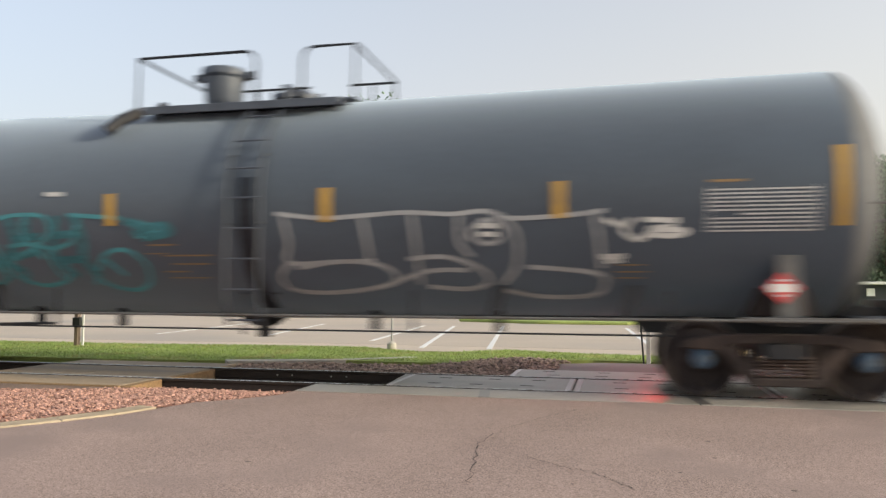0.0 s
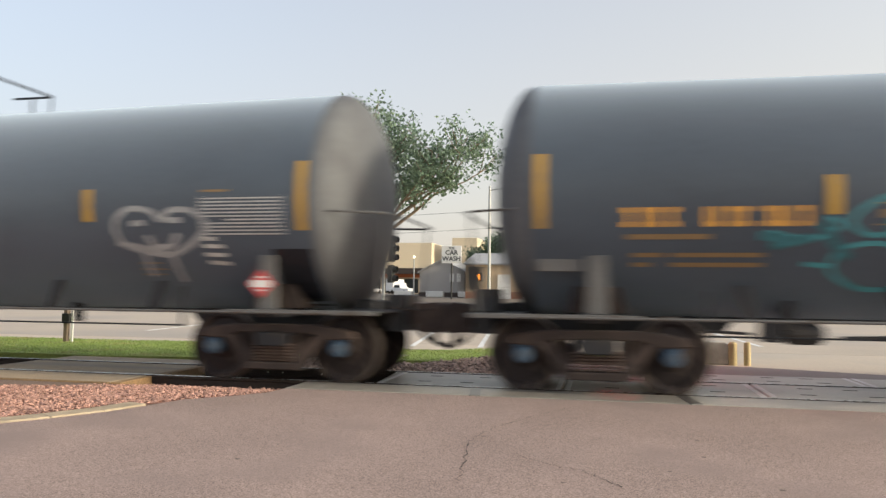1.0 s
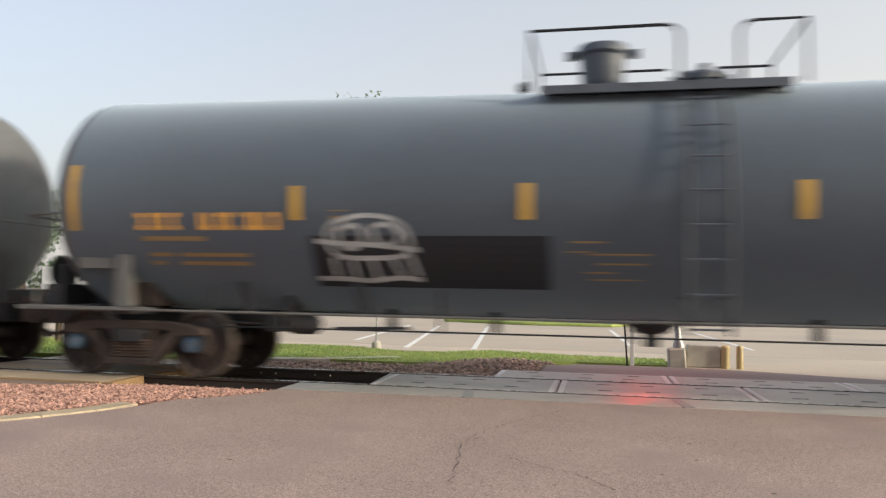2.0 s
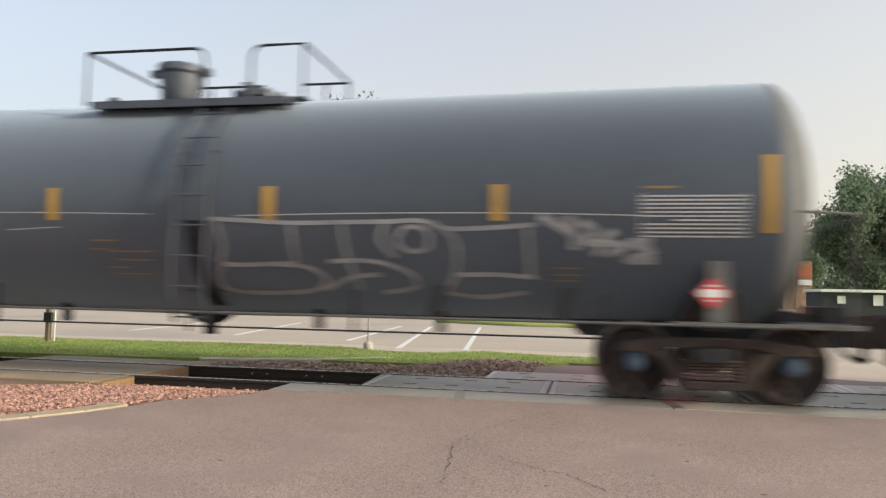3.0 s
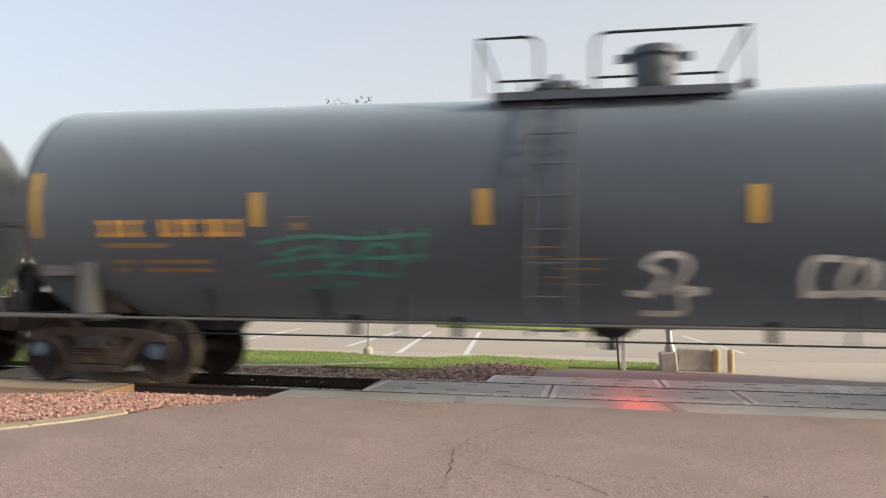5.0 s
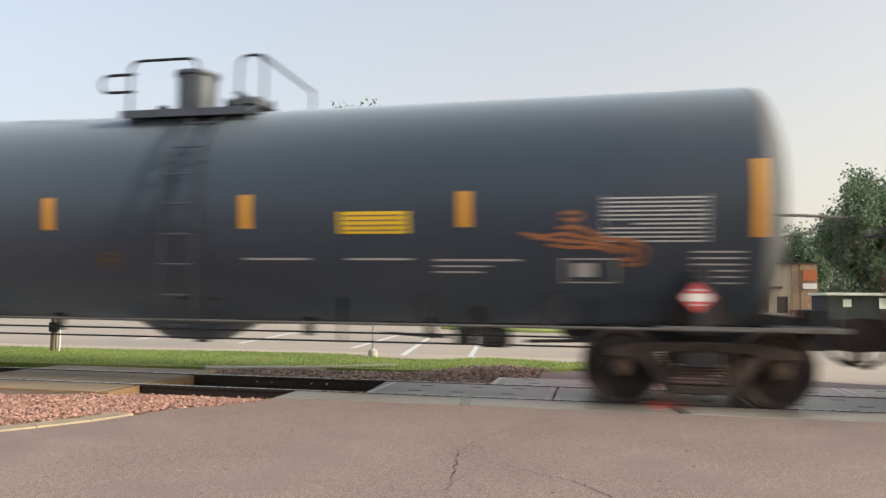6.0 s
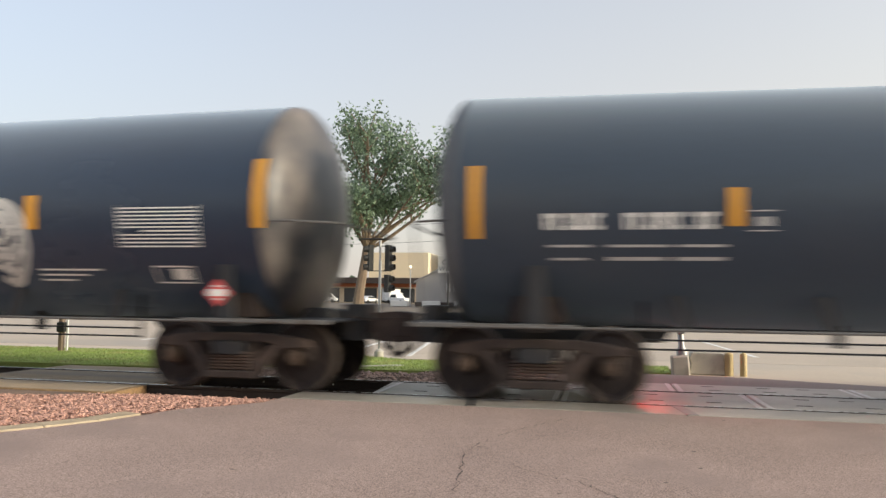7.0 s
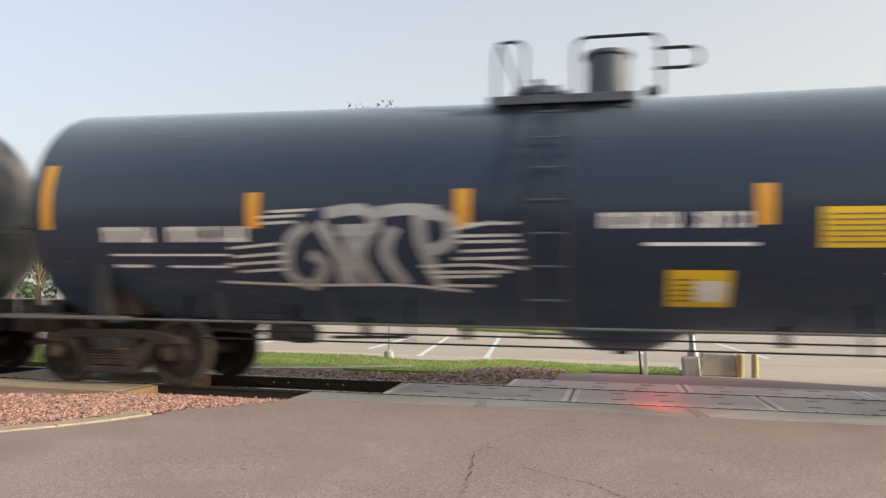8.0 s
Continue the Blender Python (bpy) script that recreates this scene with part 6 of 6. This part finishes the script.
def build_small_things():
    mp = thing("marker_post", "white plastic marker post with an orange top", "marker post", at=pose(0.58, 4.22, -0.02))
    part("post", Geo().box(-0.036, 0.036, -0.012, 0.012, -0.1, 0.78).mesh("post", [M["white_paint"]], bevel=0.006), mp)
    part("cap", Geo().box(-0.038, 0.038, -0.016, 0.016, 0.78, 1.0).mesh("cap", [M["orange_plastic"]], bevel=0.006), mp)
    thing("guy_rod", "thin black leaning steel rod", "rod", at=pose(0.50, 4.24, -0.05), me=Geo().tube([(0, 0, 0), (-0.08, 0.02, 1.2)], 0.016, 6).mesh("guy_rod", [M["signal_black"]]))
    g = Geo().prism([(0.0, 0.0), (0.62, 0.0), (0.60, 0.36), (0.55, 0.40), (0.06, 0.40), (0.02, 0.30), (0.05, 0.18)], 0.0, 0.3)
    thing("concrete_block", "chipped grey concrete barrier block", "barrier", at=pose(1.50, 4.40, -0.02), me=g.mesh("concrete_block", [M["concrete"]], bevel=0.02))
    for x, w in ((2.18, 0.075), (2.42, 0.06)):
        thing("bollard", "faded yellow steel bollard", "bollard", "bollards by the lot", at=pose(x, 4.42, -0.03), me=Geo().lathe([(w, 0), (w, 0.38), (w * 0.7, 0.41), (0, 0.42)], 16).mesh("bollard", [M["yellow_paint"]], smooth=True))
    sp = thing("sign_post", "thin post in a small concrete footing", "post", at=pose(-4.69, 6.05, -0.03))
    part("footing", Geo().lathe([(0.11, -0.05), (0.10, 0.15), (0.06, 0.19), (0, 0.2)], 14).mesh("footing", [M["concrete"]], smooth=True), sp)
    part("post", Geo().tube([(0, 0, 0.15), (0, 0, 2.1)], 0.022, 8).mesh("post", [M["galvanised"]]), sp)
    fp = thing("fence_post", "dark wooden post with bracket and white marker", "post", at=pose(-11.8, 5.15, -0.03))
    part("post", Geo().box(-0.05, 0.05, -0.05, 0.05, -0.1, 0.95).mesh("post", [M["bark"]], bevel=0.01), fp)
    part("bracket", Geo().box(-0.07, 0.13, -0.09, 0.07, 0.45, 0.66).mesh("bracket", [M["signal_black"]], bevel=0.01), fp)
    part("marker", Geo().box(0.14, 0.18, -0.03, 0.0, 0.0, 0.72).mesh("marker", [M["white_paint"]]), fp)


def build_buildings():
    # grey gabled car wash and its sign
    cw = thing("car_wash", "small grey gabled car wash building", "building", at=pose(0, 0, 0))
    g = Geo().prism([(-23.5, 0.2), (-17.6, 0.2), (-17.6, 3.6), (-20.4, 5.2), (-23.5, 3.6)], 85, 99)
    part("wall", g.mesh("wall", [M["siding_grey"]]), cw)
    gable(cw, "roof", -23.5, -17.6, 85, 99, 3.65, 5.3, "roof_grey", "y")
    wall_box(cw, "wing", -17.6, -15.3, 86, 96, 0.2, 3.3, "stucco_tan")
    framed(cw, "window", -19.6, -18.9, 2.3, 3.5, 85, "sign_white", "siding_grey")
    framed(cw, "window", -18.7, -18.0, 2.3, 3.5, 85, "sign_white", "siding_grey")
    wall_box(cw, "plinth", -23.6, -17.5, 84.9, 84.97, 0.1, 1.0, "trim_dark")
    for x in (-25.5, -21.5, -17.5):
        thing("parking_block", "white concrete parking block", "parking block", "blocks before the car wash", at=pose(x, 80, 0.45), me=shared("pblock", lambda: Geo().box(0, 2.2, 0, 0.6, 0, 0.7).mesh("parking_block", [M["white_paint"]], bevel=0.05)))
    sn = thing("car_wash_sign", "white car wash sign on a dark post", "sign", at=pose(-16.25, 70, 0.3))
    part("post", Geo().tube([(0, 0.1, 0), (0, 0.1, 5.8)], 0.09, 10).mesh("post", [M["signal_black"]]), sn)
    bd = part("board", Geo().box(-1.1, 1.1, -0.06, 0.06, 3.9, 5.8).mesh("board", [M["sign_white"]], bevel=0.02), sn, "white board with black words")
    for words, size, z in (("THE", 0.36, 5.52), ("CAR", 0.70, 5.02), ("WASH", 0.70, 4.36)):
        part("lettering", sheet_text(words, size, M["black_ink"]), bd, at=pose(0, -0.075, z, 90, 0, 0))
    # large pale buildings far behind
    fb = thing("warehouse", "large pale beige flat-roofed building in the haze", "building")
    wall_box(fb, "wall", -60, -44, 180, 210, 0, 13.6, "far_wall")
    wall_box(fb, "tower", -39, -32.5, 182, 205, 0, 15.0, "far_wall")
    wall_box(fb, "annex", -44, -30, 178, 205, 0, 8.0, "far_wall")
    ds = thing("store", "low dark-fronted store with a red stripe", "building")
    wall_box(ds, "wall", -80, -41, 160, 180, 0, 6.2, "stucco_cream")
    wall_box(ds, "fascia", -80.1, -40.9, 159.8, 159.95, 4.2, 5.0, "parapet_red")
    wall_box(ds, "canopy", -80.2, -40.8, 157, 159.7, 5.0, 6.3, "trim_dark")
    for i in range(8):
        framed(ds, "window", -78 + i * 4.6, -74.6 + i * 4.6, 0.6, 3.9, 159.95, "window_dark")
    # tan metal garage building with grey roof
    tb = thing("garage_building", "tan garage building with white doors and grey roof", "building")
    wall_box(tb, "wall", -15.6, 1.4, 75, 90, 0.2, 4.4, "stucco_tan")
    gable(tb, "roof", -15.6, 1.4, 75, 90, 4.35, 5.9, "roof_grey", "x")
    wall_box(tb, "wainscot", -15.62, 1.42, 74.9, 74.97, 0.1, 1.15, "brick_far")
    for x0, x1 in ((-11.9, -10.4), (-9.0, -7.4), (-6.3, -4.7)):
        d = framed(tb, "garage_door", x0, x1, 0.25, 3.1, 74.9, "white_paint", "sign_white", 0.07)
        for z in (0.95, 1.65, 2.35):
            part("door_joint", Geo().box(x0 + 0.08, x1 - 0.08, 74.862, 74.878, z, z + 0.03).mesh("door_joint", [M["siding_grey"]]), d)
    framed(tb, "door", -3.7, -2.8, 0.25, 2.4, 74.9, "white_paint", "trim_dark")
    framed(tb, "window", -1.6, -0.7, 1.7, 2.4, 74.95, "window_dark")
    # restaurant
    rs = thing("restaurant", "cream restaurant with red parapet and stone tower", "building")
    wall_box(rs, "side_wing", 1.9, 9.0, 71.5, 84, 0.2, 4.65, "stucco_cream")
    wall_box(rs, "wall", 9.0, 17.4, 73, 88, 0.2, 3.1, "stucco_cream")
    wall_box(rs, "parapet", 9.1, 17.5, 72.9, 88, 3.1, 4.25, "parapet_red")
    wall_box(rs, "cornice", 9.05, 18.6, 72.0, 72.9, 2.78, 3.02, "trim_dark")
    wall_box(rs, "parapet_cap", 9.0, 17.6, 72.8, 73.1, 4.26, 4.36, "trim_dark")
    wall_box(rs, "tower", 17.4, 20.4, 72.6, 80, 0.2, 5.3, "stucco_cream")
    wall_box(rs, "tower_cap", 17.3, 22.2, 72.3, 80.1, 5.31, 5.45, "trim_dark")
    wall_box(rs, "stone_pier", 20.4, 22.0, 72.4, 79, 0.2, 5.3, "stone_brown")
    wall_box(rs, "wainscot", 9.0, 17.4, 72.9, 72.97, 0.2, 1.0, "stone_brown")
    wall_box(rs, "pilaster", 19.6, 20.2, 72.45, 72.6, 0.2, 5.2, "stone_brown")
    wall_box(rs, "sign_plaque", 20.6, 21.9, 72.25, 72.38, 3.6, 4.7, "parapet_red", "red-brown emblem plaque")
    wall_box(rs, "sign_plaque", 20.6, 21.9, 72.25, 72.38, 2.8, 3.35, "sign_white", "white plaque")
    wall_box(rs, "roof_unit", 13.9, 16.3, 78, 82, 4.3, 5.9, "galvanised", "grey roof ventilation unit")
    framed(rs, "door", 9.4, 10.3, 0.2, 2.0, 72.95, "trim_dark", "trim_dark")
    framed(rs, "window", 10.6, 11.7, 0.8, 2.15, 72.95, "poster_brown")
    framed(rs, "poster", 11.9, 12.8, 0.6, 2.35, 72.9, "poster_blue")
    framed(rs, "window", 13.3, 14.4, 0.8, 2.1, 72.95, "poster_brown")
    framed(rs, "window", 16.2, 17.3, 0.8, 2.05, 72.95, "poster_brown")
    framed(rs, "door", 18.2, 19.2, 0.2, 2.0, 72.55, "trim_dark", "trim_dark")
    framed(rs, "poster", 7.9, 8.7, 0.7, 2.3, 71.4, "poster_blue")
    # dark kiosk with pale roof
    ks = thing("kiosk", "low dark kiosk with a pale flat roof", "building")
    wall_box(ks, "wall", 15.3, 24.0, 45, 49, 0.0, 1.85, "shed_dark")
    wall_box(ks, "roof", 15.1, 24.2, 44.7, 49.2, 1.86, 2.04, "sign_white", bevel=0.02)
    framed(ks, "window", 16.2, 16.7, 1.1, 1.6, 45, "sign_white", "sign_white", 0.04)
    framed(ks, "window", 18.4, 19.0, 1.0, 1.7, 45, "sign_white", "sign_white", 0.04)
    # house at the far left
    hs = thing("shop", "orange-tan shop front with a red sign", "building")
    wall_box(hs, "wall", -60, -51, 70, 80, 0.0, 4.9, "stucco_tan")
    wall_box(hs, "cornice", -60.2, -50.8, 69.8, 70, 4.9, 5.3, "parapet_red")
    wall_box(hs, "sign_plaque", -55, -52, 69.7, 69.95, 2.9, 3.8, "parapet_red", "red sign panel")
    framed(hs, "window", -59, -56, 0.8, 2.6, 69.95, "window_dark")


def build_background():
    build_signal()
    build_traffic_signal()
    build_utility_pole()
    build_small_things()
    build_buildings()
    lp = thing("lamp_post", "slim lamp post with a lit lantern", "lamp post", at=pose(-23.0, 80, 0.4))
    part("pole", Geo().lathe([(0.1, 0), (0.07, 4.7), (0, 4.72)], 10).mesh("pole", [M["galvanised"]]), lp)
    part("lantern", Geo().lathe([(0.0, 4.75), (0.13, 4.8), (0.16, 5.0), (0, 5.1)], 12).mesh("lantern", [M["warm_lamp"]]), lp)
    for k, (n, x, y, h, kind, paint, label) in enumerate((
            ("minivan", -56, 138, 10, "van", "van_white", "white minivan parked by the street"),
            ("parked_car", -49, 142, 60, "car", "car_silver", "silver car parked in a row"),
            ("parked_car", -46, 136, 70, "car", "van_white", "white car parked in a row"),
            ("box_truck", -43.5, 146, 75, "box", "van_white", "white box truck seen from behind"),
            ("pickup_truck", -40.5, 138, 150, "pickup", "van_white", "white pickup truck parked by the street"),
            ("parked_car", -61, 142, 20, "car", "car_dark", "dark car parked in a row"),
            ("delivery_truck", -55.5, 62, 0, "box", "van_white", "white delivery truck before the shop"))):
        build_vehicle(n, x, y, h, kind, paint, label)
    build_tree("shade_tree", (-14.85, 35, 0), 11.6, 6.0, 0.31, 21, 14500, 0.26, "leaf", "tall spreading green tree with a leaning forked trunk", lean=0.65, clear=0.42, bias=2.2, clump=0.17, tight=0.62, limbs=10, leaders=4, squash=0.9)
    build_tree("young_tree", (-23.2, 45, 0), 8.0, 3.0, 0.2, 12, 4000, 0.22, "leaf", "smaller green tree beside the street", clear=0.4)
    g = "trees behind the buildings"
    for i, (x, y, h, sp) in enumerate(((-2.6, 110, 15.2, 7.0), (6.5, 116, 12.5, 6), (12.5, 112, 12, 5.5), (18.5, 114, 12.8, 6), (24, 112, 9.5, 5), (-19, 118, 9.3, 5), (-10, 120, 10, 5.5), (31, 112, 11, 6))):
        build_tree("background_tree", (x, y, 0.3), h, sp, 0.35, 30 + i, 15000, 0.42, "leaf_dark", "dense dark green tree behind the buildings", clear=0.22, clump=0.30, group=g)
    for i, (x, y, h, sp) in enumerate(((31.2, 88, 14.2, 4.4), (38, 91, 15.2, 5.4), (44.5, 89, 14.4, 5.6))):
        build_tree("row_tree", (x, y, 0.2), h, sp, 0.36, 50 + i, 24000, 0.44, "leaf_dark", "tall upright green tree behind the kiosk", clear=0.10, clump=0.34, squash=1.4, leaders=4, skirt=90, group="row of upright trees")
    for i, (x, y, h, sp) in enumerate(((-62, 62, 11.5, 4.5), (-69, 66, 12, 5), (-56, 84, 9, 4))):
        build_tree("street_tree", (x, y, 0.2), h, sp, 0.3, 70 + i, 4200, 0.4, "leaf_dark", "dense green street tree", clear=0.22, clump=0.24, group="street trees")
    wood = Geo()
    rng = random.Random(77)
    for i in range(90):
        a = radians(-75 + 150 * i / 89 + rng.uniform(-0.6, 0.6))
        r = rng.uniform(230, 280)
        h = rng.uniform(4, 9)
        leaf_cloud(wood, rng, (r * math.sin(a), r * math.cos(a), h * 0.5), h * 0.75, 160, 2.2)
    thing("distant_woods", "hazy line of distant dark green trees", "woods", kind="stuff", me=wood.mesh("distant_woods", [M["leaf_dark"]]))
    for i, (x, h) in enumerate(((-53, 7.5), (-47, 6.5), (-66, 8))):
        build_tree("street_tree", (x, 92, 0.4), h, 4.2, 0.25, 90 + i, 3600, 0.45, "leaf_dark", "dense green street tree", clear=0.12, clump=0.26, group="street trees")
    build_vehicle("parked_car", -46.5, 60, 5, "car", "car_dark", "dark car parked under street trees")
    build_vehicle("parked_car", -50.5, 66, 0, "car", "car_silver", "silver car parked under street trees")


# ---- build ----
build_ground()
build_track()
build_train()
build_background()


def motions():
    """The train rolls at a steady speed; every wheelset turns with it."""
    spin = math.degrees(SPEED / WHEEL_R)
    frames = int(8.0 * FPS)
    for car, c, sets in CARS:
        walk(car, [(0.0, pose(c, MID_Y, 0)), (8.0, pose(c + SPEED * 8.0, MID_Y, 0))])
        for ws in sets:
            u = ws.matrix_basis.translation.copy()
            walk(ws, [(i / FPS, pose(u.x, u.y, u.z, 0, spin * i / FPS, 0)) for i in range(frames + 1)])


motions()
